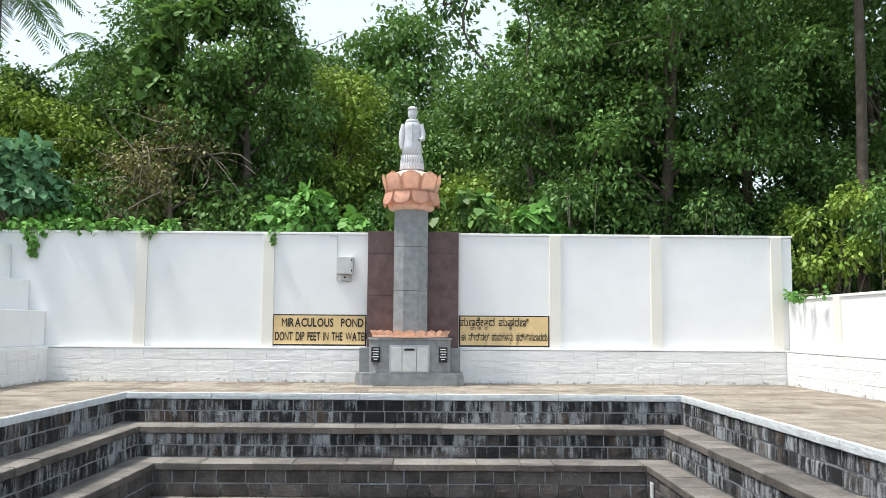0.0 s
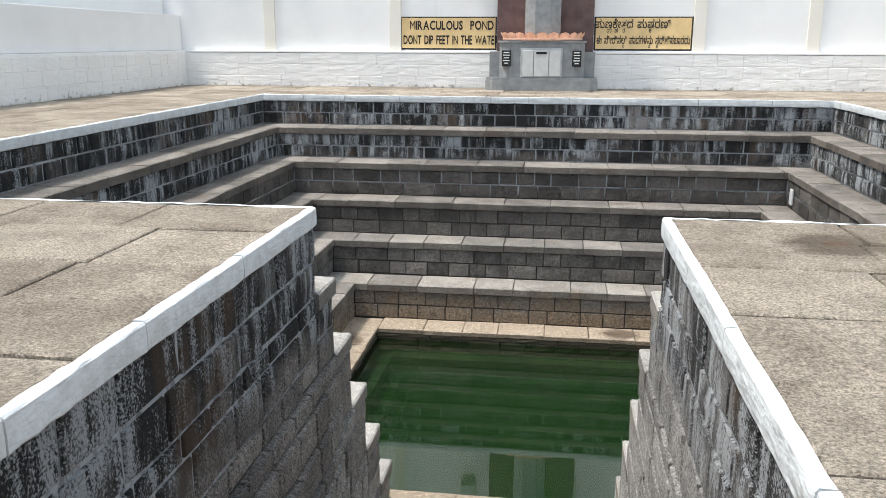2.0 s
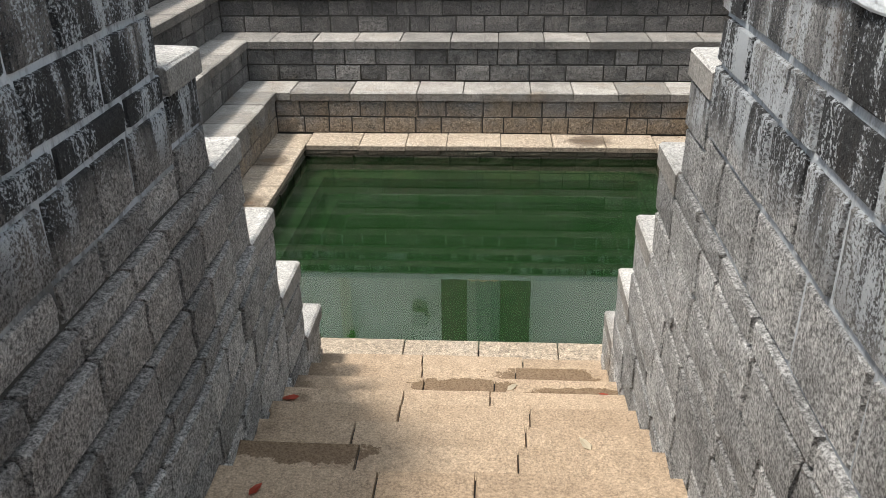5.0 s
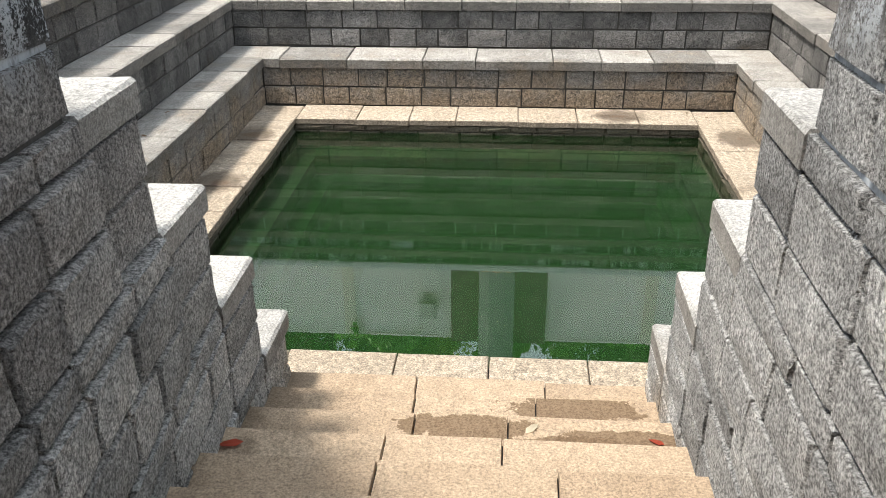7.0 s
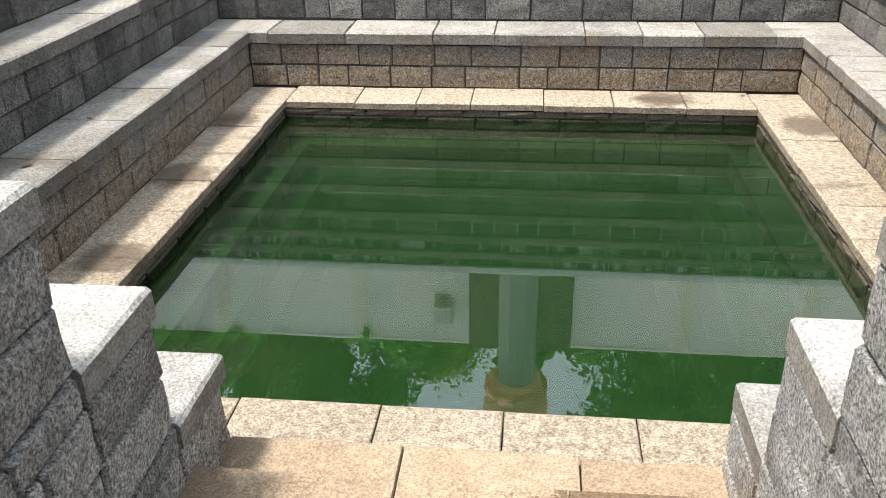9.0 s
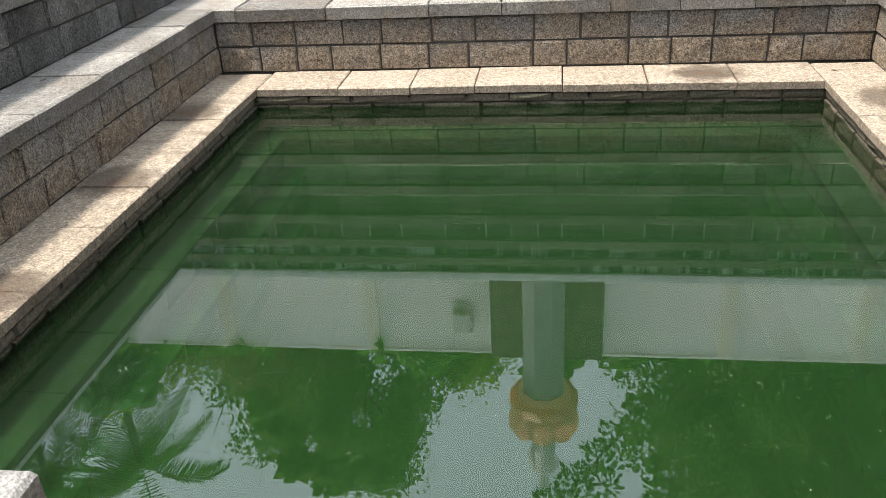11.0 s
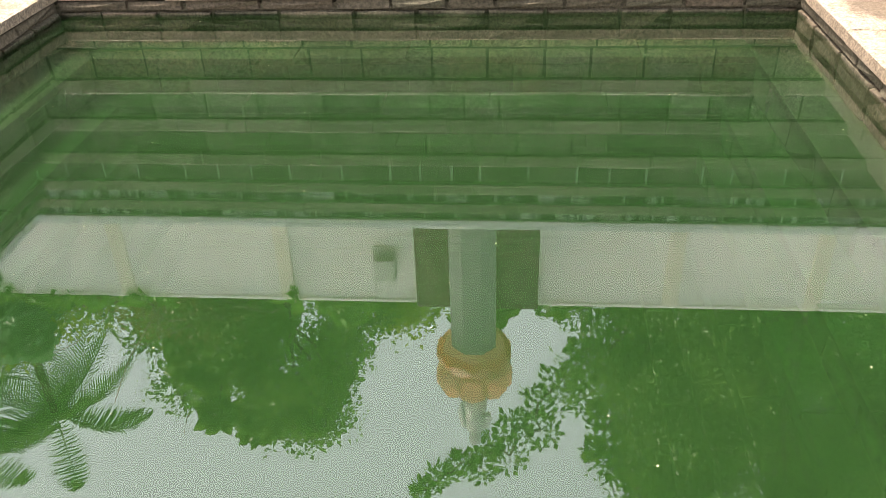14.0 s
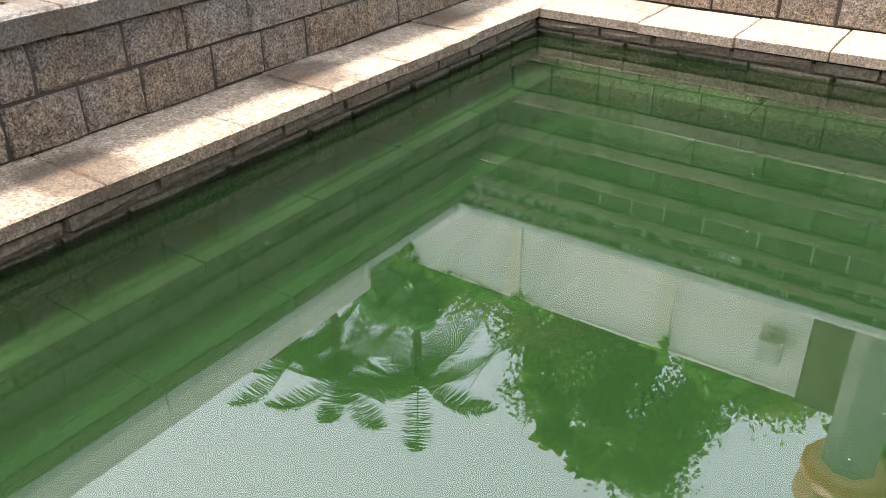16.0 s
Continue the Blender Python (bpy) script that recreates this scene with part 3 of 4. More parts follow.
def cheek(side):
    """The side wall of the stair passage: ashlar with raised lime pointing over older, darker courses, stepped towards the water."""
    left = side == "left"
    x, rz = (CL, 90) if left else (CR, -90)
    sign, kind = (-1 if left else 1), "cheek_" + side
    start = NOSE_Y - TREAD * (STEPS - 1) - 0.05
    foot = Z[2]
    back = bmesh.new()
    for k in range(6):
        y0, y1 = (NOSE_Y - TREAD * STEPS - 0.6 if k == 0 else YN[k - 1] - 0.03), YN[k] - 0.03
        if k < 2:
            box(back, x + sign * 0.015, x + sign * 0.75, y0, y1, foot - 0.01, Z[k] - 0.03)
        box(back, x + sign * 0.026, x + sign * 0.75, y0, y1, -3.9, foot - 0.01 if k < 2 else Z[k] - 0.03)
    wall = tagged(finish(back, f"stair_wall_{side}", LIMEMORTAR if left else OLDLIME), "stair side wall of stained grey granite blocks", "stair wall", "", "structure")

    def run(y0, y1, z0, z1, low, high, gap, proud=0.0):
        face = x - sign * proud
        course(wall, *((face, y0) if left else (face, y1)), rz, y1 - y0, z0, z1 - z0, low, high, 0.2, kind, gap=gap, wobble=0.004)

    def old_run(y0, y1, z0, z1):
        """The older masonry of the left wall bulges into the passage, more so uphill."""
        lean = min(0.12, 0.02 + 0.11 * (foot - z0))
        cuts = [y0] + [y for y in (5.1, 6.7) if y0 + 0.1 < y < y1 - 0.1] + [y1]
        for a, b in zip(cuts, cuts[1:]):
            pa, pb = (0.010 + lean * min(1.0, max(0.0, (6.7 - y) / 1.6)) for y in (a, b))
            course(wall, x + pa, a, 90 + math.degrees(math.atan2(pa - pb, b - a)), b - a, z0, z1 - z0, 0.26, 0.56, 0.2, kind, gap=0.019)

    joints = (-0.10, -0.345, -0.58, -0.705, -0.965, foot) if left else (-0.10, -0.345, -0.53, -0.82, foot)
    for z1, z0 in zip(joints, joints[1:]):
        run(start, YN[0], z0, z1, 0.26, 0.52, 0.022)
    for k in range(2, 6):
        thin = Z[k] - 0.12
        half = (thin + Z[k + 1]) / 2
        for z0, z1 in ((thin, Z[k]), (half, thin), (Z[k + 1], half)):
            # the steps hide what lies behind them
            n = max(0, (z1 + 3.48) / RISE)
            y0 = max(start, NOSE_Y - TREAD * (n + 1.2))
            if YN[k - 1] - y0 > 0.2:
                if left:
                    old_run(y0, YN[k - 1], z0, z1)
                else:
                    run(y0, YN[k - 1], z0, z1, 0.32, 0.70, 0.014, 0.010)
    for k in range(1, 6):
        y0, y1, cap = YN[k - 1], YN[k], 0.12
        mid = (Z[k] - cap + Z[k + 1]) / 2
        for z0, z1 in ((Z[k + 1], mid), (mid, Z[k] - cap)):
            run(y0, y1 - 0.01, z0, z1, 0.25, 0.5, 0.02 if k == 1 else 0.014, 0.0 if k == 1 else 0.010)
        slabs(wall, *((x + 0.014, y0) if left else (x - 0.014, y1)), rz, y1 - y0 + 0.02, Z[k] + 0.002, 0.46, cap, SUNLITCAPS, "cap_stone", 0.5, 0.9)
    slabs(wall, *((CL + 0.02, start - 0.4) if left else (CR - 0.02, YN[0])), rz, YN[0] - start + 0.4, Z[0], 0.05, 0.115, EDGES, "edge_stone", 0.7, 1.2, 0.003, 0.25)


def stairs():
    flight = bmesh.new()
    for n in range(1, STEPS + 1):
        nose = NOSE_Y - TREAD * (n - 1)
        z = Z[6] + RISE * n
        box(flight, CL - 0.1, CR + 0.1, nose - TREAD - 0.3, nose - 0.03, -3.9 if n < 3 else z - 0.6, z - 0.03)
    body = tagged(finish(flight, "stairs", MORTAR), "flight of worn sandy granite steps going down to the water", "stairs", "", "structure")
    for n in range(1, STEPS):
        nose = NOSE_Y - TREAD * (n - 1)
        slabs(body, CR, nose, 180, CR - CL, Z[6] + RISE * n, TREAD + 0.06, 0.15, TREADS, "step_stone", 0.45, 1.0, 0.006)


def pavement(tag, x0, x1, y0, y1):
    bed = tagged(finish(boxed(x0, x1, y0, y1, -0.25, -0.035), f"pavement_{tag}", JOINT), "terrace paved with large worn tan granite slabs", "pavement", "", "structure")
    y = y0
    for d in split(y1 - y0, 0.5, 0.8):
        slabs(bed, x1, y + d - 0.005, 180, x1 - x0, 0.0, d - 0.016, 0.06, PAVERS, "paver", 0.55, 1.15, 0.016)
        y += d


def walls():
    """The boundary walls with their low block plinth, pilasters and coping."""
    tagged(finish(boxed(WALL_XL - 3, WALL_XR + 0.25, WALL_Y, WALL_Y + 0.3, -0.3, 3.38), "wall_north", WALLWHITE), "tall white painted boundary wall", "wall", "", "structure")
    tagged(finish(boxed(WALL_XL - 3, WALL_XR + 0.28, WALL_Y - 0.03, WALL_Y + 0.33, 3.383, 3.44, bevel=0.012), "coping_north", WALLWHITE), "white wall coping with green stains", "coping", "", "structure")
    for i, x in enumerate((-6.75, -3.83, 2.78, 5.12, 7.92)):
        tagged(finish(boxed(x - 0.13, x + 0.13, WALL_Y - 0.055, WALL_Y + 0.02, 0.78, 3.40, bevel=0.01), f"pilaster_{i + 1}", CREAM), "shallow cream painted wall pilaster", "pilaster", "", "structure")
    tagged(finish(boxed(WALL_XL, WALL_XR, BENCH_Y, WALL_Y + 0.05, -0.2, 0.75, bevel=0.02), "plinth_north", BENCHWHITE), "rough white limewashed block plinth along the wall", "wall plinth", "", "structure")
    tagged(finish(boxed(WALL_XL, WALL_XR, BENCH_Y - 0.03, WALL_Y + 0.02, 0.753, 0.79, bevel=0.01), "plinth_cap_north", WALLWHITE), "white plinth top", "plinth cap", "", "structure")
    # right wall
    x = WALL_XR
    tagged(finish(boxed(x + 0.15, x + 0.4, BACK_Y, WALL_Y - 0.02, -0.3, 1.93), "wall_east", WALLWHITE), "lower white painted boundary wall", "wall", "", "structure")
    tagged(finish(boxed(x + 0.12, x + 0.43, BACK_Y, WALL_Y - 0.04, 1.933, 1.99, bevel=0.012), "coping_east", WALLWHITE), "white wall coping", "coping", "", "structure")
    tagged(finish(boxed(x, x + 0.18, BACK_Y, BENCH_Y - 0.04, -0.2, 0.75, bevel=0.02), "plinth_east", BENCHWHITE), "rough white limewashed block plinth along the wall", "wall plinth", "", "structure")
    tagged(finish(boxed(x - 0.03, x + 0.17, BACK_Y, BENCH_Y - 0.045, 0.753, 0.79, bevel=0.01), "plinth_cap_east", WALLWHITE), "white plinth top", "plinth cap", "", "structure")
    for i in range(4):
        y = 17.2 - 3.1 * i
        tagged(finish(boxed(x + 0.10, x + 0.16, y - 0.13, y + 0.13, 0.79, 1.95, bevel=0.01), f"pilaster_{i + 6}", CREAM), "shallow cream painted wall pilaster", "pilaster", "", "structure")
    # left wall, stepping back as it rises
    x = WALL_XL
    for i, (d, z0, z1) in enumerate(((-0.15, -0.2, 0.79), (0.0, 0.79, 1.58), (0.4, 1.58, 2.28), (0.85, 2.28, 3.1), (1.4, 3.1, 4.5))):
        mat = BENCHWHITE if i == 0 else WALLWHITE
        tagged(finish(boxed(x - 3, x - d, BACK_Y, WALL_Y - 0.02, z0, z1 - 0.002, bevel=0.015), f"wall_west_{i + 1}", mat), "stepped white limewashed retaining wall", "wall", "", "structure")
    tagged(finish(boxed(WALL_XL - 3, WALL_XR + 0.4, BACK_Y - 0.3, BACK_Y - 0.01, -0.3, 2.6), "wall_south", WALLWHITE), "plain white boundary wall behind", "wall", "", "structure")


def hill(x, y):
    """Height of the land outside the walls."""
    t = max(0.0, y - 24.0)
    return -0.3 + 10.0 * (1 - math.exp(-t / 18.0)) * (0.8 + 0.2 * math.sin(x * 0.11 + 1.0))


def ground():
    """One sheet of land to the horizon, open where the pond lies."""
    xs = [-900, -300, -120, -60, -40, -30, -24, -18, -13, XL[0] - 0.7, XR[0] + 0.7, 10, 14, 18, 24, 30, 40, 60, 120, 300, 900]
    ys = [-900, -300, -100, -40, -15, YN[0] - 7, YF[0] + 0.7, 20.1, 22, 24, 26, 28, 31, 34, 38, 44, 52, 64, 90, 160, 400, 900]
    bm = bmesh.new()
    grid = [[bm.verts.new((x, y, hill(x, y))) for x in xs] for y in ys]
    for j in range(len(ys) - 1):
        for i in range(len(xs) - 1):
            if xs[i] == XL[0] - 0.7 and ys[j] == YN[0] - 7:
                continue
            bm.faces.new((grid[j][i], grid[j][i + 1], grid[j + 1][i + 1], grid[j + 1][i]))
    tagged(finish(bm, "ground", SOIL), "dark leaf-littered ground rising to a wooded slope", "ground", "", "structure")


def plinth_blocks(owner, x, y, rz, length):
    """Limewashed blocks on the face of a plinth."""
    z = 0.0
    for h in (0.24, 0.26, 0.245):
        course(owner, x, y, rz, length, z, h, 0.32, 0.6, 0.05, "white", "painted_block", 0.0015, 0.002)
        z += h


ground()
walls()
plinth_blocks(bpy.data.objects["plinth_north"], WALL_XL, BENCH_Y - 0.022, 0, WALL_XR - WALL_XL)
plinth_blocks(bpy.data.objects["plinth_east"], WALL_XR - 0.022, 19.4, -90, 12.0)
plinth_blocks(bpy.data.objects["wall_west_1"], WALL_XL + 0.172, 7.4, 90, 12.0)


# ---- the shrine by the far wall ----
SHRINE_X, SHRINE_Y = -0.54, 19.05


def petal(width, height, bulge, tip=0.35):
    """One lotus petal standing on the x axis, bulging to -y, with thickness."""
    bm = bmesh.new()
    nu, nv = 6, 6
    grid = []
    for j in range(nv + 1):
        v = j / nv
        half = width / 2 * math.sqrt(max(0.0, 1 - max(0.0, (v - tip) / (1 - tip)) ** 2)) if v > tip else width / 2 * (0.86 + 0.14 * v / tip)
        row = []
        for i in range(nu + 1):
            u = i / nu * 2 - 1
            row.append(bm.verts.new((u * max(half, 0.004), -bulge * math.sin(v * 1.95) * (1 - 0.25 * u * u) - 0.02 * v * v, v * height)))
        grid.append(row)
    for j in range(nv):
        for i in range(nu):
            bm.faces.new((grid[j][i], grid[j][i + 1], grid[j + 1][i + 1], grid[j + 1][i]))
    bmesh.ops.solidify(bm, geom=bm.faces[:], thickness=0.02)
    return bm


def shrine():
    x, y = SHRINE_X, SHRINE_Y
    pillar = tagged(new("shrine_pillar"), "octagonal grey granite pillar on a stepped pedestal with lotus rings", "pillar")
    # stepped plinth with cut corners
    def slab(half, front, z0, z1, cut):
        pts = [(x - half, WALL_Y - 0.16), (x - half, y - front + cut), (x - half + cut, y - front), (x + half - cut, y - front), (x + half, y - front + cut), (x + half, WALL_Y - 0.16)]
        bm = bmesh.new()
        a, b = ring(bm, [(*p, z0) for p in pts]), ring(bm, [(*p, z1) for p in pts])
        n = len(pts)
        for i in range(n):
            bm.faces.new((a[i], a[(i + 1) % n], b[(i + 1) % n], b[i]))
        bm.faces.new(b)
        bm.faces.new(a[::-1])
        bmesh.ops.recalc_face_normals(bm, faces=bm.faces)
        bmesh.ops.bevel(bm, geom=[e for e in bm.edges if abs(e.verts[0].co.z - z1) < 1e-5 and abs(e.verts[1].co.z - z1) < 1e-5], offset=0.012, segments=2, affect="EDGES")
        return bm
    part("plinth", slab(1.19, 0.42, 0.0, 0.21, 0.16), GREYGRANITE, pillar)
    part("plinth_top", slab(1.17, 0.40, 0.213, 0.27, 0.16), GREYGRANITE, pillar)
    part("wing_block", boxed(x - 1.12, x + 1.12, y - 0.04, WALL_Y - 0.16, 0.272, 0.80, bevel=0.008), GREYGRANITE, pillar)
    part("pedestal", slab(0.90, 0.34, 0.272, 0.985, 0.22), GREYGRANITE, pillar)
    part("pedestal_cap", slab(0.93, 0.37, 0.987, 1.03, 0.22), GREYGRANITE, pillar)
    for s in (-1, 1):
        plaque = part("plaque", boxed(x + s * 0.735 - 0.095, x + s * 0.735 + 0.095, y - 0.385, y - 0.20, 0.50, 0.83, bevel=0.01), BLACK, pillar, "black stone plaque with white lines")
        for i in range(5):
            w = (0.06, 0.07, 0.055, 0.07, 0.04)[i]
            part("lettering", boxed(x + s * 0.735 - w, x + s * 0.735 + w, y - 0.390, y - 0.384, 0.775 - 0.055 * i, 0.795 - 0.055 * i), PAPER, plaque)
    # niche with its sheet metal doors
    fr = part("niche_frame", boxed(x - 0.44, x + 0.44, y - 0.372, y - 0.30, 0.272, 0.875, bevel=0.006), STEEL, pillar, "grey metal frame of the offering niche")
    for a, b, name in ((-0.40, -0.165, "door"), (0.165, 0.40, "door"), (-0.15, 0.15, "offering_box")):
        part(name, boxed(x + a, x + b, y - 0.40, y - 0.365, 0.30, 0.83, bevel=0.008), BOXGREY, fr)
    part("slot", boxed(x - 0.11, x + 0.11, y - 0.408, y - 0.398, 0.755, 0.80), BLACK, fr, "dark red coin slot")
    for s in (-1, 1):
        for z in (0.40, 0.72):
            part("hinge", boxed(x + s * 0.415 - 0.015, x + s * 0.415 + 0.015, y - 0.412, y - 0.38, z - 0.03, z + 0.03, bevel=0.004), STEEL, fr)
    # shaft in three drums
    r8 = 0.375 / math.cos(math.pi / 8)
    cy = y + 0.06
    for z0, z1 in ((1.03, 2.06), (2.066, 3.04), (3.046, 3.90)):
        part("shaft_drum", lathe([(r8 - 0.006, z0), (r8, z0 + 0.008), (r8, z1 - 0.008), (r8 - 0.006, z1)], 8, x, cy, 1.0, math.pi / 8), GREYGRANITE, pillar)
    # small lotus ring
    for i in range(22):
        a = 2 * math.pi * i / 22
        p = petal(0.27, 0.17, 0.06, 0.4)
        bmesh.ops.transform(p, matrix=Matrix.Translation((x, cy - 0.02, 1.045)) @ Matrix.Diagonal((1.0, 0.56, 1, 1)) @ pose(0, 0, 0, 0, 0, math.degrees(a)) @ pose(0, -0.80, 0, 8), verts=p.verts)
        part("petal", p, LOTUSLIGHT, pillar, "small pink lotus petal", True)
    bed = lathe([(0.82, 1.031), (0.86, 1.06), (0.80, 1.10), (0.45, 1.13)], 40, 0, 0)
    bmesh.ops.transform(bed, matrix=Matrix.Translation((x, cy - 0.02, 0)) @ Matrix.Diagonal((1.0, 0.56, 1, 1)), verts=bed.verts)
    part("petal_bed", bed, LOTUS, pillar, "", True)
    # lotus capital
    part("capital_core", lathe([(0.36, 3.86), (0.50, 3.90), (0.52, 3.95), (0.50, 3.98), (0.55, 4.10), (0.54, 4.30), (0.56, 4.50), (0.56, 4.62), (0.45, 4.72), (0.0001, 4.75)], 32, x, cy), LOTUS, pillar, "", True)
    for i in range(9):
        a = 40 * i
        p = petal(0.47, 0.45, 0.055, 0.62)
        bmesh.ops.transform(p, matrix=Matrix.Translation((x, cy, 4.27)) @ pose(0, 0, 0, 0, 0, a) @ pose(0, -0.545 - 0.008 * (i % 2), 0, 7), verts=p.verts)
        part("petal", p, LOTUSLIGHT, pillar, "large upright pink lotus petal", True)
        p = petal(0.48, 0.34, 0.045, 0.45)
        bmesh.ops.transform(p, matrix=Matrix.Translation((x, cy, 4.29)) @ pose(0, 0, 0, 0, 0, a + 20) @ pose(0, -0.555 - 0.008 * (i % 2), 0, 176) @ Matrix.Diagonal((1, -1, 1, 1)), verts=p.verts)
        bmesh.ops.reverse_faces(p, faces=p.faces)
        part("petal", p, LOTUS, pillar, "drooping pink lotus petal", True)
    statue(x, cy, 4.74)


def statue(x, y, z):
    """A plain standing figure in a layered robe, as one body."""
    bm = bmesh.new()
    def add(profile, sides=24, cx=0.0, cy=0.0, squash=1.0):
        t = lathe(profile, sides, cx, cy, squash)
        me = bpy.data.meshes.new("tmp")
        t.to_mesh(me)
        t.free()
        bm.from_mesh(me)
        bpy.data.meshes.remove(me)
    add([(0.27, 0.0), (0.27, 0.05), (0.22, 0.07)], 24, 0, 0, 0.75)
    add([(0.2, 0.07), (0.275, 0.09), (0.255, 0.23), (0.22, 0.24), (0.25, 0.26), (0.235, 0.40), (0.205, 0.41), (0.235, 0.43), (0.215, 0.65), (0.18, 0.85), (0.195, 1.02), (0.20, 1.10), (0.15, 1.19), (0.075, 1.23), (0.07, 1.27)], 28, 0, 0, 0.72)
    add([(0.06, 1.24), (0.085, 1.28), (0.105, 1.35), (0.108, 1.42), (0.100, 1.47), (0.112, 1.475), (0.112, 1.495), (0.09, 1.53), (0.05, 1.555), (0.001, 1.56)], 20, 0, -0.01, 0.95)
    add([(0.15, 1.18), (0.16, 1.205), (0.12, 1.25), (0.08, 1.255)], 20, 0, 0, 0.75)
    for i in range(28):
        a = 2 * math.pi * i / 28
        tube(bm, [(0.268 * math.cos(a), 0.192 * math.sin(a), 0.08), (0.238 * math.cos(a), 0.171 * math.sin(a), 0.40)], [0.016, 0.011], 5)
    tube(bm, [(-0.18, 0, 1.13), (-0.235, -0.01, 0.92), (-0.245, -0.03, 0.70), (-0.235, -0.05, 0.55)], [0.07, 0.068, 0.06, 0.035], 10)
    tube(bm, [(0.18, 0, 1.13), (0.24, -0.01, 0.92), (0.235, -0.06, 0.78), (0.16, -0.13, 0.75)], [0.07, 0.068, 0.06, 0.035], 10)
    tube(bm, [(0.0, -0.145, 1.12), (0.0, -0.155, 0.62)], [0.012, 0.012], 6)
    for v in bm.verts:
        v.co += Vector((x, y, z))
    tagged(finish(bm, "statue", STATUE, None, True), "grey painted statue of a standing robed figure on the lotus", "statue")


def backing():
    """The dark granite facing behind the pillar, tile by tile."""
    x0, x1 = -1.545, 0.546
    base = tagged(finish(boxed(x0, x1, WALL_Y - 0.10, WALL_Y - 0.004, 0.79, 3.46), "wall_facing", PLUM), "polished plum granite facing behind the pillar", "wall facing", "", "structure")
    half = (x0 + x1) / 2
    for a, b in ((x0, half), (half, x1)):
        for z0, z1 in ((0.80, 1.98), (1.98, 2.95), (2.95, 3.465)):
            part("tile", boxed(a + 0.003, b - 0.003, WALL_Y - 0.125, WALL_Y - 0.098, z0 + 0.004, z1 - 0.004, bevel=0.003), PLUM, base)


def glyph(body):
    """Outline mesh data of one cluster of characters: vertices and faces, before scaling."""
    cu = bpy.data.curves.new("glyph", "FONT")
    cu.body, cu.extrude, cu.resolution_u, cu.offset = body, 0.004, 3, 0.0 if body in "MWN" else 0.022 if body.isascii() else 0.012
    tmp = new("tmp", cu)
    me = bpy.data.meshes.new_from_object(tmp.evaluated_get(bpy.context.evaluated_depsgraph_get()))
    bpy.data.objects.remove(tmp)
    verts = [tuple(v.co) for v in me.vertices]
    faces = [tuple(p.vertices) for p in me.polygons]
    bpy.data.meshes.remove(me)
    return verts, faces


def text_line(clusters, size_x, size_z, x, y, z, mat, parent):
    """One part for each letter, laid out in a row that fills a box with its lower left corner at (x, z). A cluster is a text, or a text
    and a smaller sign that hangs below it."""
    placed, pen = [], 0.0
    for c in clusters:
        if c == " ":
            pen += 0.42
            continue
        base, below = c if isinstance(c, tuple) else (c, "")
        verts, faces = glyph(base)
        low, high = min(v[0] for v in verts), max(v[0] for v in verts)
        verts = [(v[0] - low + pen, v[1], v[2]) for v in verts]
        if below:
            more, extra = glyph(below)
            l2 = min(v[0] for v in more)
            n = len(verts)
            verts += [((v[0] - l2) * 0.5 + pen + 0.25 * (high - low), v[1] * 0.5 - 0.38, v[2]) for v in more]
            faces += [tuple(i + n for i in f) for f in extra]
        placed.append((verts, faces))
        pen += high - low + 0.075
    pen -= 0.075
    ys = [v[1] for verts, f in placed for v in verts]
    low, high = min(ys), max(ys)
    for verts, faces in placed:
        bm = bmesh.new()
        vs = [bm.verts.new((x + v[0] / pen * size_x, y - v[2], z + (v[1] - low) / (high - low) * size_z)) for v in verts]
        for f in faces:
            try:
                bm.faces.new([vs[i] for i in f])
            except ValueError:
                pass
        part("letter", bm, mat, parent)


def signs():
    y = WALL_Y
    for x0, x1, lines, label in ((-3.72, -1.56, ((list("MIRACULOUS  POND"), -3.50, 1.87, 1.255, 0.20), (list("DONT DIP FEET IN THE WATER"), -3.65, 2.13, 0.94, 0.20)), "ochre painted wall sign in English with black border"),
                                 (0.56, 2.645, ((["ಪು", ("ಣ", "ಯ"), ("ಕೇ", "ಷ"), ("ತ", "ರ"), "ದ", " ", "ಪು", ("ಷ", "ಕ"), "ರ", "ಣಿ"], 0.575, 1.60, 1.20, 0.30), (["ಈ", " ", "ನೀ", "ರಿ", "ನ", ("ಲಿ", "ಲ"), " ", "ಪಾ", "ದ", "ಗ", "ಳ", ("ನು", "ನ"), " ", ("ಸ", "ಪ"), "ರ್", "ಶಿ", "ಸ", "ಬಾ", "ರ", "ದು"], 0.62, 1.98, 0.88, 0.27)), "ochre painted wall sign in Kannada with black border")):
        sign = tagged(new("painted_sign"), label, "sign")
        part("border", boxed(x0, x1, y - 0.008, y - 0.003, 0.825, 1.54), BLACK, sign, "black painted border")
        part("panel", boxed(x0 + 0.035, x1 - 0.03, y - 0.013, y - 0.0085, 0.86, 1.515), SIGN, sign)
        for body, x, w, z, h in lines:
            text_line(body, w, h, x, y - 0.016, z, BLACK, sign)


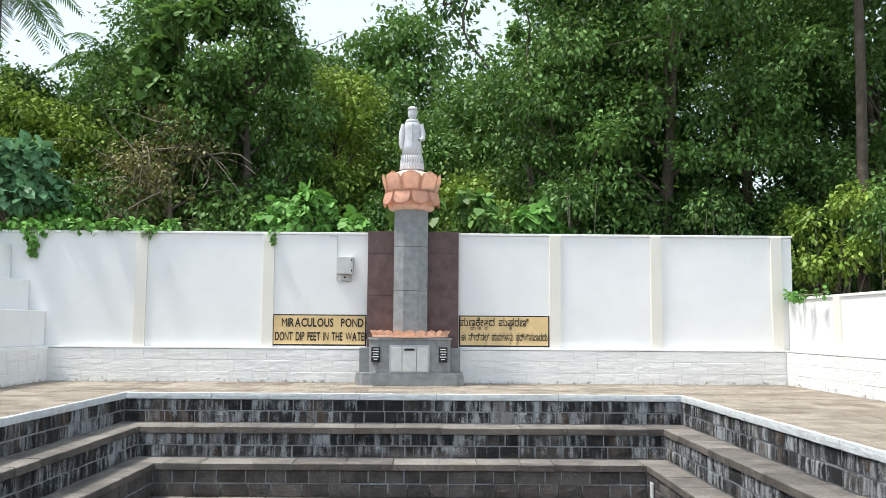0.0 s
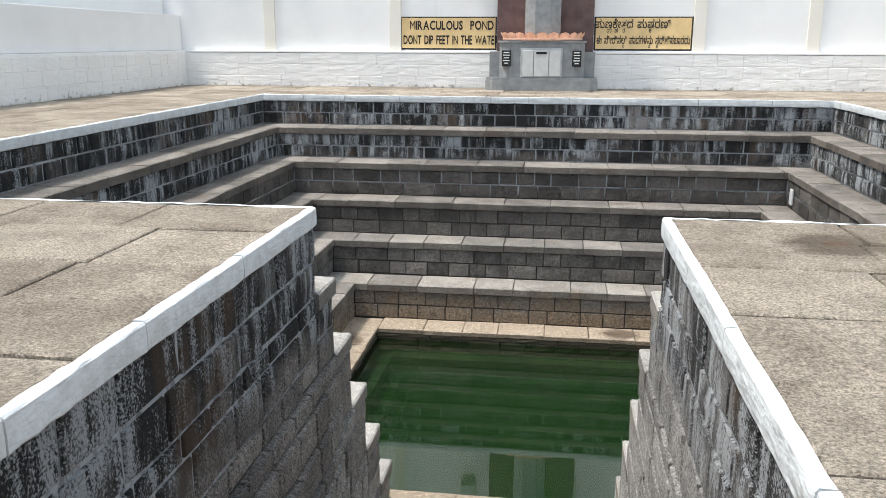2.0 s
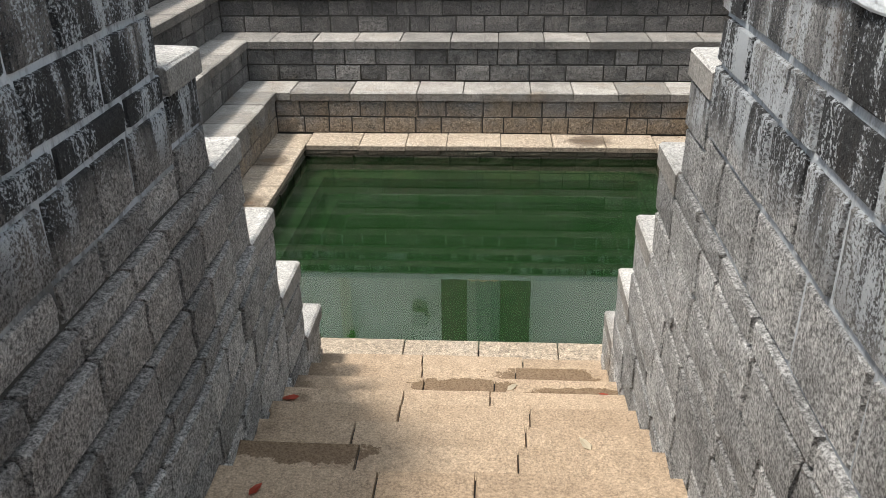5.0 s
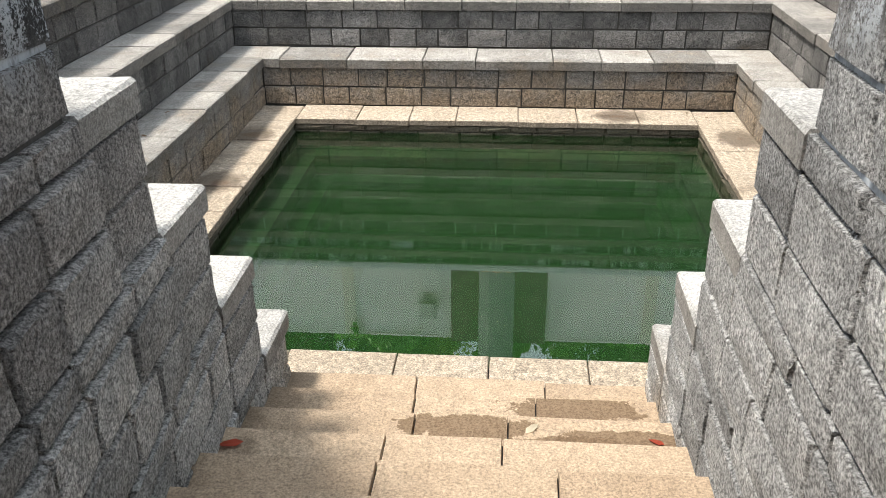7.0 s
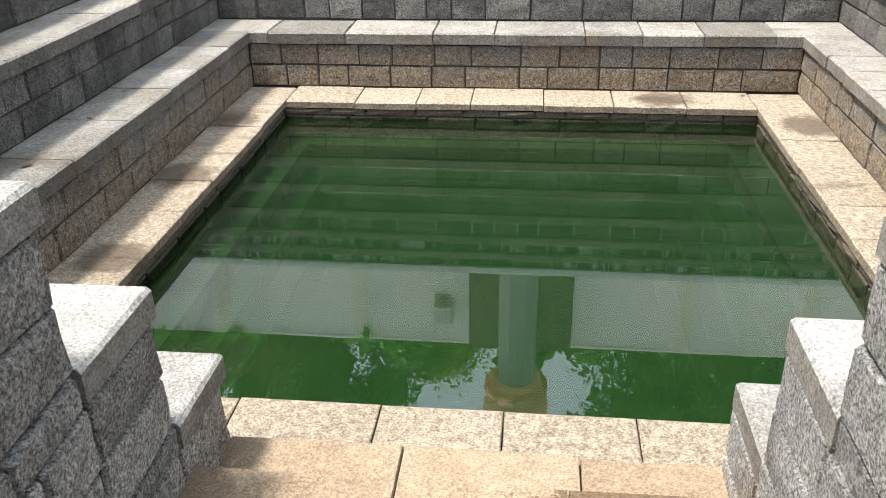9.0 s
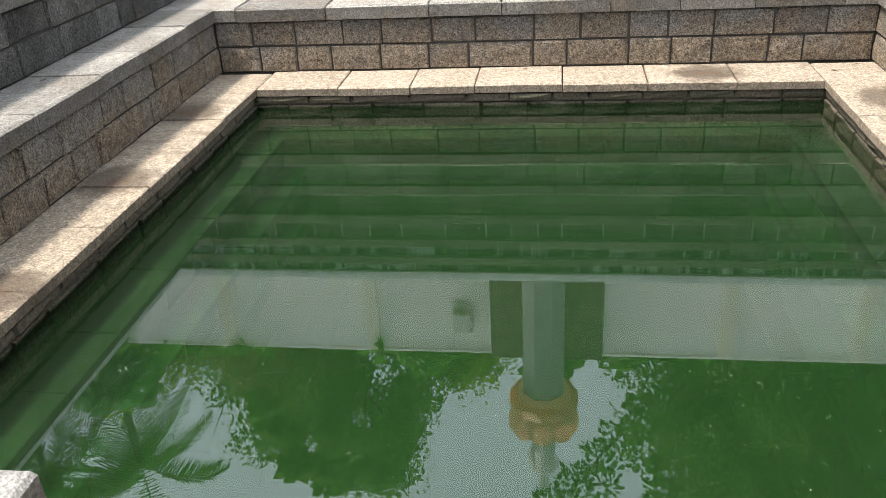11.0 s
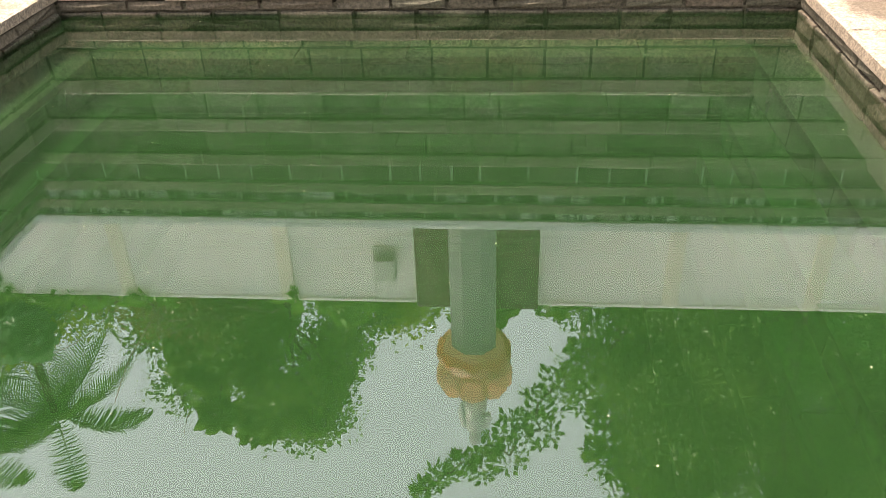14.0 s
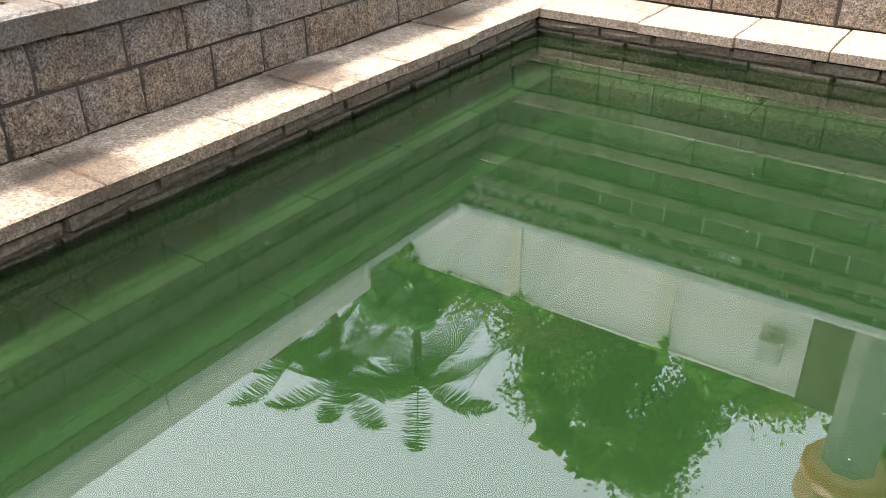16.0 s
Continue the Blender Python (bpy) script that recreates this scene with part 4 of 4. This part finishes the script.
def meter_box():
    x, y = -2.07, WALL_Y
    unit = tagged(new("junction_box"), "pale grey wall junction box with conduit", "junction box")
    part("housing", boxed(x - 0.17, x + 0.20, y - 0.22, y - 0.004, 2.46, 2.86, bevel=0.012), BOXGREY, unit)
    part("lid", boxed(x - 0.16, x + 0.19, y - 0.235, y - 0.222, 2.47, 2.85, bevel=0.005), BOXGREY, unit)
    for z in (2.54, 2.78):
        part("latch", boxed(x + 0.155, x + 0.18, y - 0.25, y - 0.236, z - 0.025, z + 0.025, bevel=0.004), BLACK, unit)
    part("switch", boxed(x - 0.08, x + 0.10, y - 0.12, y - 0.004, 2.33, 2.44, bevel=0.01), BOXGREY, unit)
    part("switch_knob", boxed(x - 0.01, x + 0.03, y - 0.14, y - 0.121, 2.37, 2.41, bevel=0.005), BLACK, unit)
    pipe = bmesh.new()
    tube(pipe, [(x - 0.36, y - 0.012, 3.34), (x - 0.19, y - 0.012, 3.34), (x - 0.19, y - 0.012, 3.30), (x - 0.19, y - 0.012, 2.34), (x - 0.17, y - 0.012, 2.30), (x + 0.12, y - 0.012, 2.29), (x + 0.15, y - 0.012, 2.33), (x + 0.15, y - 0.012, 2.46)], [0.012] * 8, 6)
    part("conduit", pipe, BOXGREY, unit, "thin grey conduit")


# ---- woods ----
def leaves(centres, spread, size, count, rng, heart=False, droop=0.4):
    """Vertices and faces of many single leaves scattered round centres."""
    n = count
    pick = rng.integers(0, len(centres), n)
    d = rng.normal(size=(n, 3))
    d /= np.linalg.norm(d, axis=1)[:, None]
    r = spread[pick][:, None] * (0.45 + 0.6 * rng.random((n, 1)) ** 0.6)
    p = centres[pick] + d * r * np.array([1, 1, 0.8])
    # leaves grow in sprays at the twig ends, with gaps between
    if n > 3000:
        spray = rng.integers(0, n // 16, n)
        p = p[spray] + rng.normal(size=(n, 3)) * np.array([1.6, 1.6, 0.8]) * size
        d = d[spray]
    out = d * 0.6 + rng.normal(size=(n, 3)) * 0.45
    out[:, 2] -= droop
    out /= np.linalg.norm(out, axis=1)[:, None]
    up = rng.normal(size=(n, 3)) * 0.45 + np.array([0, 0, 1.0])
    side = np.cross(out, up)
    side /= np.linalg.norm(side, axis=1)[:, None] + 1e-9
    nor = np.cross(side, out)
    s = (size * (0.6 + 0.8 * rng.random(n)))[:, None]
    if heart:
        shape = ((0, 0, 0), (0.12, -0.42, 0.05), (0.55, -0.40, 0.03), (1.05, 0, -0.10), (0.55, 0.40, 0.03), (0.12, 0.42, 0.05))
    else:
        shape = ((0, 0, 0), (0.45, -0.27, 0.05), (1.0, 0, -0.06), (0.45, 0.27, 0.05))
    k = len(shape)
    v = np.stack([p + s * (a * out + b * side + c * nor) for a, b, c in shape], 1).reshape(-1, 3)
    return v, k


def leaf_mesh(name, v, k, mat, parent, label=""):
    n = len(v) // k
    me = bpy.data.meshes.new(name)
    me.vertices.add(len(v))
    me.vertices.foreach_set("co", v.astype(np.float32).ravel())
    me.loops.add(n * k)
    me.loops.foreach_set("vertex_index", np.arange(n * k, dtype=np.int32))
    me.polygons.add(n)
    me.polygons.foreach_set("loop_start", np.arange(0, n * k, k, dtype=np.int32))
    me.polygons.foreach_set("loop_total", np.full(n, k, dtype=np.int32))
    me.update(calc_edges=True)
    me.materials.append(mat)
    ob = new(name, me)
    ob.parent = parent
    return tagged(ob, label)


def tree(x, y, height, radius, mat, leaf=0.16, count=9000, seed=0, trunk=0.16, low=0.3, label="leafy green tree on the wooded slope", clumps=60, heart=False, bark=None, twiggy=0, extra=()):
    rng = np.random.default_rng(seed)
    r = random.Random(seed)
    base = hill(x, y)
    ob = tagged(new("tree"), label, "tree", "woods behind the wall")
    ob.location = (0, 0, 0)
    bm = bmesh.new()
    lean = (r.uniform(-0.06, 0.06), r.uniform(-0.06, 0.06))
    stem = [(x + lean[0] * height * t + r.uniform(-0.05, 0.05), y + lean[1] * height * t, base - 0.2 + (height * 0.8 + 0.2) * t) for t in (0, 0.25, 0.5, 0.75, 1)]
    tube(bm, stem, [trunk * 1.25, trunk, trunk * 0.8, trunk * 0.5, trunk * 0.2], 8)
    centres, spread = [], []
    for i in range(clumps):
        t = low + (1 - low) * (i + r.random()) / clumps
        a = r.uniform(0, 2 * math.pi)
        bulk = math.sin(math.pi * min(1.0, max(0.12, (t - low) / (1 - low) * 0.85 + 0.15))) ** 0.6
        d = radius * bulk * math.sqrt(r.uniform(0.12, 1.0))
        c = (x + lean[0] * height * t + d * math.cos(a), y + lean[1] * height * t + d * math.sin(a), base + height * t)
        centres.append(c)
        spread.append(radius * r.uniform(0.15, 0.34))
        if i % 2 == 0:
            z0 = max(base + 0.4, c[2] - 0.35 * d - height * 0.08)
            f = (z0 - base) / height
            tube(bm, [(x + lean[0] * height * f, y + lean[1] * height * f, z0), ((x + c[0]) / 2, (y + c[1]) / 2, (z0 * 0.6 + c[2] * 0.4)), c], [trunk * 0.35, trunk * 0.22, trunk * 0.08], 5)
    for j, (*c, w) in enumerate(extra):
        centres.append(tuple(c))
        spread.append(w)
        c0 = extra[max(0, j - 1)][:3] if j else stem[3]
        tube(bm, [c0, [(p + q) / 2 + r.uniform(-0.12, 0.12) for p, q in zip(c0, c)], c], [0.045, 0.036, 0.028], 5)
    for i in range(twiggy):
        c = centres[r.randrange(len(centres))]
        p, pts = Vector(c), []
        step = Vector((r.uniform(-1, 1), r.uniform(-1, 0.3), r.uniform(-0.6, 0.8))) * 0.35
        for _ in range(5):
            pts.append(p.copy())
            step += Vector((r.uniform(-0.15, 0.15), r.uniform(-0.15, 0.15), r.uniform(-0.2, 0.12)))
            p += step
        tube(bm, pts, [0.03, 0.024, 0.018, 0.013, 0.008], 4)
    part("trunk", bm, bark or BARK, ob, "", True)
    v, k = leaves(np.array(centres), np.array(spread), leaf * 1.0, int(count * 1.5), rng, heart)
    leaf_mesh("crown", v, k, mat, ob)
    return ob


def bush(x, y, z, radius, mat, leaf, count, seed, label, heart=True, tall=1.0, kind_name="bush"):
    rng = np.random.default_rng(seed)
    r = random.Random(seed)
    ob = tagged(new(kind_name), label, "bush")
    bm = bmesh.new()
    centres, spread = [], []
    for i in range(12):
        a, d, t = r.uniform(0, 6.3), radius * math.sqrt(r.random()), r.random()
        c = (x + d * math.cos(a) * (1 - 0.5 * t), y + 0.5 * d * math.sin(a), z + radius * tall * (0.25 + 1.1 * t))
        centres.append(c)
        spread.append(radius * r.uniform(0.22, 0.4))
        tube(bm, [(x + 0.3 * (c[0] - x), y + 0.2, hill(x, y) if i < 3 else z - 0.3), (x + 0.6 * (c[0] - x), y, z + 0.1), c], [0.03, 0.022, 0.01], 5)
    part("stem", bm, TWIG, ob)
    v, k = leaves(np.array(centres), np.array(spread), leaf, count, rng, heart, 0.7)
    leaf_mesh("foliage", v, k, mat, ob)
    return ob


def palm(x, y, height, seed, fronds=17, length=2.7):
    r = random.Random(seed)
    base = hill(x, y)
    ob = tagged(new("coconut_palm"), "tall coconut palm with drooping fronds", "palm", "palms on the slope")
    bm = bmesh.new()
    rings = 70
    tube(bm, [(x + 0.25 * math.sin(2 * i / rings), y, base - 0.2 + height * i / rings) for i in range(rings + 1)],
         [(0.16 - 0.05 * i / rings + 0.05 * math.exp(-i / 5)) * (1.0 if i % 2 else 0.93) for i in range(rings + 1)], 10)
    part("trunk", bm, BARK, ob, "", True)
    top = Vector((x + 0.25 * math.sin(2), y, base + height - 0.2))
    for i in range(fronds):
        a = 2 * math.pi * i / fronds + r.uniform(-0.15, 0.15)
        rise = r.uniform(-0.7, 1.7)
        fr = bmesh.new()
        out = Vector((math.cos(a), math.sin(a), 0))
        side = Vector((-math.sin(a), math.cos(a), 0))
        pts = [top + out * length * t + Vector((0, 0, rise * length * t * 0.8 - (0.6 + 0.28 * rise) * length * t * t)) for t in [j / 10 for j in range(11)]]
        tube(fr, pts, [0.03 - 0.0025 * j for j in range(11)], 4)
        for j in range(1, 34):
            t = j / 34 * 10
            q = pts[int(t)].lerp(pts[min(10, int(t) + 1)], t - int(t))
            w = 0.62 * math.sin(math.pi * min(1, 0.12 + 0.85 * j / 34)) + 0.08
            for s in (-1, 1):
                tip = q + side * s * w * 0.8 + out * w * 0.45 + Vector((0, 0, -w * r.uniform(0.3, 0.7)))
                e = out * 0.03
                fr.faces.new([fr.verts.new(p) for p in (q - e, q + e, (q + tip) / 2 + e + Vector((0, 0, 0.03)), tip, (q + tip) / 2 - e + Vector((0, 0, 0.03)))])
        part("frond", fr, LEAF_DEEP, ob)
    return ob


def woods():
    deep, mid, light, blue, dry = LEAF_DEEP, LEAF_MID, LEAF_LIGHT, LEAF_BLUE, LEAF_DRY
    plan = (
        # x, y, height, radius, leaves, leaf size, count, lowest leaves
        (-5.2, 24.6, 11.6, 2.3, mid, 0.17, 22000, 0.06), (-7.4, 23.6, 7.2, 2.1, dry, 0.12, 9000, 0.25), (-8.4, 26.5, 11.2, 2.6, mid, 0.17, 14000, 0.06),
        (-11.6, 24.4, 7.4, 2.7, light, 0.15, 14000, 0.05), (-14.6, 26.0, 8.0, 3.0, mid, 0.18, 13000, 0.05), (-18.5, 27.0, 8.8, 3.4, deep, 0.2, 11000, 0.05),
        (-3.4, 26.5, 8.4, 2.2, light, 0.15, 13000, 0.05), (-1.2, 24.4, 5.0, 2.0, deep, 0.14, 11000, 0.03), (1.2, 24.4, 5.6, 1.9, light, 0.15, 11000, 0.04), (-0.2, 27.0, 6.3, 2.3, mid, 0.17, 12000, 0.04),
        (3.7, 23.8, 12.5, 2.4, mid, 0.16, 22000, 0.05), (6.2, 23.6, 14.5, 3.0, deep, 0.16, 22000, 0.05), (9.2, 24.6, 13.5, 3.0, mid, 0.16, 20000, 0.05),
        (13.6, 24.4, 13.0, 3.0, deep, 0.16, 18000, 0.05), (15.2, 25.0, 13.5, 3.4, mid, 0.18, 14000, 0.05), (4.6, 27.5, 16.0, 3.2, deep, 0.2, 16000, 0.08),
        (10.0, 28.5, 16.5, 3.8, deep, 0.2, 16000, 0.06), (-4.8, 32.0, 8.6, 3.0, deep, 0.2, 13000, 0.04), (-10.5, 31.0, 9.6, 3.4, deep, 0.2, 12000, 0.04),
        (-14.6, 33.0, 6.5, 3.4, mid, 0.22, 11000, 0.04), (-2.0, 46.0, 11.5, 3.8, mid, 0.34, 9000, 0.34), (2.2, 34.0, 7.4, 3.2, mid, 0.24, 9000, 0.04), (-2.4, 33.0, 7.0, 3.0, deep, 0.22, 10000, 0.04),
        (15.5, 31.0, 15.0, 4.2, deep, 0.24, 11000, 0.05), (-20.0, 33.0, 10.5, 4.0, deep, 0.26, 9000, 0.05), (20.5, 26.0, 12.0, 4.0, mid, 0.22, 10000, 0.05), (-8.6, 38.0, 9.0, 4.0, mid, 0.3, 9000, 0.05), (7.0, 38.0, 12.0, 4.5, mid, 0.3, 9000, 0.05), (-17.0, 42.0, 7.0, 4.5, mid, 0.32, 9000, 0.03), (2.6, 42.0, 5.0, 3.8, light, 0.3, 9000, 0.03), (-3.6, 40.0, 5.0, 3.6, deep, 0.28, 9000, 0.03), (-12.5, 36.0, 6.0, 3.6, light, 0.26, 9000, 0.03), (-12.2, 30.5, 8.6, 3.0, mid, 0.2, 12000, 0.04), (-17.6, 31.0, 9.0, 3.4, light, 0.22, 11000, 0.04), (6.8, 30.0, 15.0, 3.4, deep, 0.24, 15000, 0.08), (12.8, 27.6, 15.0, 3.2, mid, 0.2, 15000, 0.06), (-12.6, 23.4, 8.3, 2.2, light, 0.15, 12000, 0.1), (-13.4, 27.5, 9.3 - hill(-13.4, 27.5), 2.5, mid, 0.17, 15000, 0.05), (-17.4, 25.2, 9.6 - hill(-17.4, 25.2), 2.4, mid, 0.16, 14000, 0.05), (-9.8, 28.6, 8.6, 2.6, light, 0.17, 12000, 0.04),
    )
    for i, (x, y, h, r, mat, leaf, n, low) in enumerate(plan):
        tree(x, y, h, r, mat, leaf, n, 100 + i, 0.13 + 0.006 * h, low, twiggy=170 if mat is dry else 4, bark=TWIG if mat is dry else BARK,
             label="half-bare shrubby tree with tangled grey twigs" if mat is dry else "leafy green tree on the wooded slope")
    tree(-7.2, 24.3, 11.6, 1.5, mid, 0.27, 1500, 171, 0.13, 0.60, clumps=16, heart=True, label="sparse tree with large heart-shaped leaves")
    tree(2.9, 24.0, 12.4, 0.9, mid, 0.20, 1500, 173, 0.14, 0.5, clumps=8, label="tree with a sparse limb leaning out over the pond",
         extra=((1.8, 24.0, 8.2, 0.5), (1.3, 23.9, 9.0, 0.5), (0.8, 24.0, 9.8, 0.5), (0.9, 24.1, 10.8, 0.5), (0.2, 24.0, 10.6, 0.45), (0.1, 23.9, 11.6, 0.5), (-0.5, 24.0, 11.3, 0.4),
                (-0.7, 24.1, 12.3, 0.45), (-1.2, 24.0, 12.0, 0.35), (-1.8, 24.0, 12.6, 0.35), (-2.3, 23.9, 13.1, 0.3)))
    for x, y, h, s in ((-13.6, 25.2, 11.9, 5), (-14.2, 36.0, 9.6, 6), (-16.0, 24.0, 12.6, 10), (-18.8, 24.6, 13.0, 7), (-12.2, 37.0, 8.2, 8), (10.5, 20.9, 13.0, 9)):
        palm(x, y, h, s)
    for i, (x, z, r, mat, leaf, n) in enumerate(((-3.4, 3.35, 0.85, LEAF_VINE, 0.21, 800), (-2.3, 3.3, 0.72, LEAF_VINE, 0.21, 700), (-9.2, 3.4, 0.85, LEAF_VINE, 0.2, 800), (-10.4, 3.9, 1.25, LEAF_BLUE, 0.23, 1500),
                                                 (1.05, 3.5, 0.75, LEAF_MID, 0.24, 420), (2.55, 3.4, 0.62, LEAF_VINE, 0.28, 300), (-0.4, 3.6, 0.7, LEAF_MID, 0.25, 380), (-4.3, 3.3, 0.4, LEAF_VINE, 0.2, 200))):
        bush(x, WALL_Y + 1.0 + 0.25 * (i % 3), z, r, mat, leaf, n, 300 + i, "broad heart-leaved green bush behind the wall")
    for i in range(22):
        x = -12.0 + 1.05 * i
        bush(x, 21.6 + 0.5 * (i % 3), (0.9 if 3 < i < 12 else 1.6) + 0.5 * (i % 2), 1.15 + 0.2 * (i % 4), (LEAF_DEEP, LEAF_DEEP, LEAF_MID, LEAF_DEEP)[i % 4], 0.13, 1500, 400 + i, "dense green undergrowth behind the wall", False, 1.3, "undergrowth")
    for i in range(5):
        bush(9.7 + 1.2 * i, 20.6 - 0.8 * i, 2.0 + 0.2 * (i % 2), 1.6, (LEAF_LIGHT, LEAF_MID)[i % 2], 0.15, 2600, 330 + i, "light green shrub behind the low wall", False, 1.2)


def vine(name_label, spots, seed, leaf=0.12, count=260):
    """Creeper leaves over a wall top or hanging down its face; spots: x, y, z, radius."""
    rng = np.random.default_rng(seed)
    ob = tagged(new("creeper"), name_label, "creeper")
    bm = bmesh.new()
    pts = [Vector(s[:3]) for s in spots]
    tube(bm, [p + Vector((0, 0, -0.02)) for p in pts], [0.012] * len(pts), 5)
    part("stem", bm, TWIG, ob)
    v, k = leaves(np.array([s[:3] for s in spots]), np.array([s[3] for s in spots]), leaf, count, rng, True, 0.6)
    leaf_mesh("foliage", v, k, LEAF_VINE, ob)


def fallen_leaf(x, y, z, turn, size, mat, label):
    bm = bmesh.new()
    shape = [(0, 0, 0.004), (0.3, -0.22, 0.02), (0.7, -0.16, 0.03), (1.0, 0, 0.008), (0.7, 0.16, 0.035), (0.3, 0.22, 0.018)]
    mid = bm.verts.new((0.5, 0, 0.012))
    vs = [bm.verts.new(p) for p in shape]
    for i in range(6):
        bm.faces.new((vs[i], vs[(i + 1) % 6], mid))
    bmesh.ops.solidify(bm, geom=bm.faces[:], thickness=0.006)
    bmesh.ops.transform(bm, matrix=pose(x, y, z + 0.004, 0, 0, turn) @ Matrix.Scale(size, 4), verts=bm.verts)
    tagged(finish(bm, "fallen_leaf", mat), label, "leaf", "fallen leaves")


RED = plain("red_dead_leaf", (0.36, 0.06, 0.03), 0.6, 0.3)
BROWN = plain("brown_dead_leaf", (0.16, 0.09, 0.045), 0.7, 0.3)
PALE = plain("pale_dead_leaf", (0.55, 0.48, 0.36), 0.7, 0.2)


def litter():
    def on_step(n):
        return Z[6] + RISE * n, NOSE_Y - TREAD * (n - 1)
    for n, x, back, mat, label in ((4, -1.48, 0.12, RED, "crumpled red dead leaf on a stone step"), (8, -1.30, 0.2, RED, "crumpled red dead leaf on a stone step"), (3, -0.2, 0.15, PALE, "pale dry leaf on a stone step"),
                                   (3, 0.46, 0.19, RED, "crumpled red dead leaf on a stone step"), (12, -1.40, 0.15, BROWN, "brown dead leaf on a stone step"), (6, 0.2, 0.2, PALE, "pale dry leaf on a stone step")):
        z, nose = on_step(n)
        fallen_leaf(x, nose - back, z, RNG.uniform(0, 360), RNG.uniform(0.08, 0.14), mat, label)
    for x, y in ((1.75, 13.45), (1.95, 13.3), (2.2, 13.48), (-0.6, 13.5), (-0.35, 13.42)):
        fallen_leaf(x, y, Z[6], RNG.uniform(0, 360), RNG.uniform(0.05, 0.09), BROWN, "brown dead leaf on the stone ledge")
    for x, y in ((-3.65, 10.6), (-3.75, 11.3), (-3.62, 9.7)):
        fallen_leaf(x, y, Z[5], RNG.uniform(0, 360), RNG.uniform(0.06, 0.1), BROWN, "brown dead leaf on the terrace")
    for i in range(14):
        fallen_leaf(RNG.uniform(5.2, 7.8), RNG.uniform(14.5, 19.2), 0.0, RNG.uniform(0, 360), RNG.uniform(0.07, 0.13), (BROWN, PALE)[i % 2], "dry dead leaf on the paving")
    specks = bmesh.new()
    for _ in range(80):
        x, y, r = RNG.uniform(XL[6] + 0.1, XR[6] - 0.1), RNG.uniform(YN[6] + 0.2, YF[6] - 0.1), RNG.uniform(0.002, 0.004)
        bmesh.ops.create_icosphere(specks, subdivisions=1, radius=r, matrix=Matrix.Translation((x, y, WATER_Z + 0.001)) @ Matrix.Diagonal((1.0, RNG.uniform(0.5, 1.0), 0.4, 1)))
    tagged(finish(specks, "floating_specks", PALE), "tiny pale specks of debris floating on the pond", "debris", "", "stuff")
    plate = boxed(XR[2] - 0.035, XR[2] - 0.004, 14.82, 14.98, -1.62, -1.36, bevel=0.01)
    tagged(finish(plate, "marker_plate", EDGE), "small white painted marker plate on the terrace riser", "plate")


# ---- assembly ----
shrine()
backing()
signs()
meter_box()
woods()
vine("green creeper trailing over the white wall", [(x, WALL_Y + 0.12 + 0.08 * math.sin(7 * x), 3.54 + 0.07 * math.sin(5 * x), 0.2) for x in (-10.2, -9.8, -9.4, -9.0, -8.6, -8.2, -7.8, -7.4, -7.0, -6.6, -6.2)], 501, 0.13, 900)
vine("green creeper hanging down the white wall", [(-9.3, WALL_Y - 0.10, 3.48, 0.2), (-9.25, WALL_Y - 0.11, 3.3, 0.15), (-9.22, WALL_Y - 0.10, 3.12, 0.1), (-9.24, WALL_Y - 0.09, 2.92, 0.06)], 502, 0.10, 150)
vine("green creeper hanging down the white wall", [(-3.72, WALL_Y - 0.10, 3.46, 0.1), (-3.70, WALL_Y - 0.10, 3.3, 0.06), (-3.72, WALL_Y - 0.10, 3.18, 0.04)], 503, 0.09, 40)
vine("green creeper over the low white wall", [(8.0 + 0.1 * math.sin(3 * y), y, 2.03, 0.13) for y in (19.4, 19.1, 18.8, 18.3, 17.6)], 504, 0.10, 90)
litter()
sunken_steps()
ledge()
for level in range(6):
    terrace(level)
stairs()
cheek("left")
cheek("right")
TOP_Y = NOSE_Y - TREAD * (STEPS - 1)
pavement("near_left", WALL_XL, CL - 0.022, BACK_Y, YN[0] - 0.022)
pavement("near_right", CR + 0.022, WALL_XR, BACK_Y, YN[0] - 0.022)
pavement("near_middle", CL - 0.02, CR + 0.02, BACK_Y, TOP_Y)
pavement("left", WALL_XL, XL[0] - 0.022, YN[0] - 0.018, YF[0] + 0.02)
pavement("right", XR[0] + 0.022, WALL_XR, YN[0] - 0.018, YF[0] + 0.02)
pavement("far", WALL_XL, WALL_XR, YF[0] + 0.024, BENCH_Y)
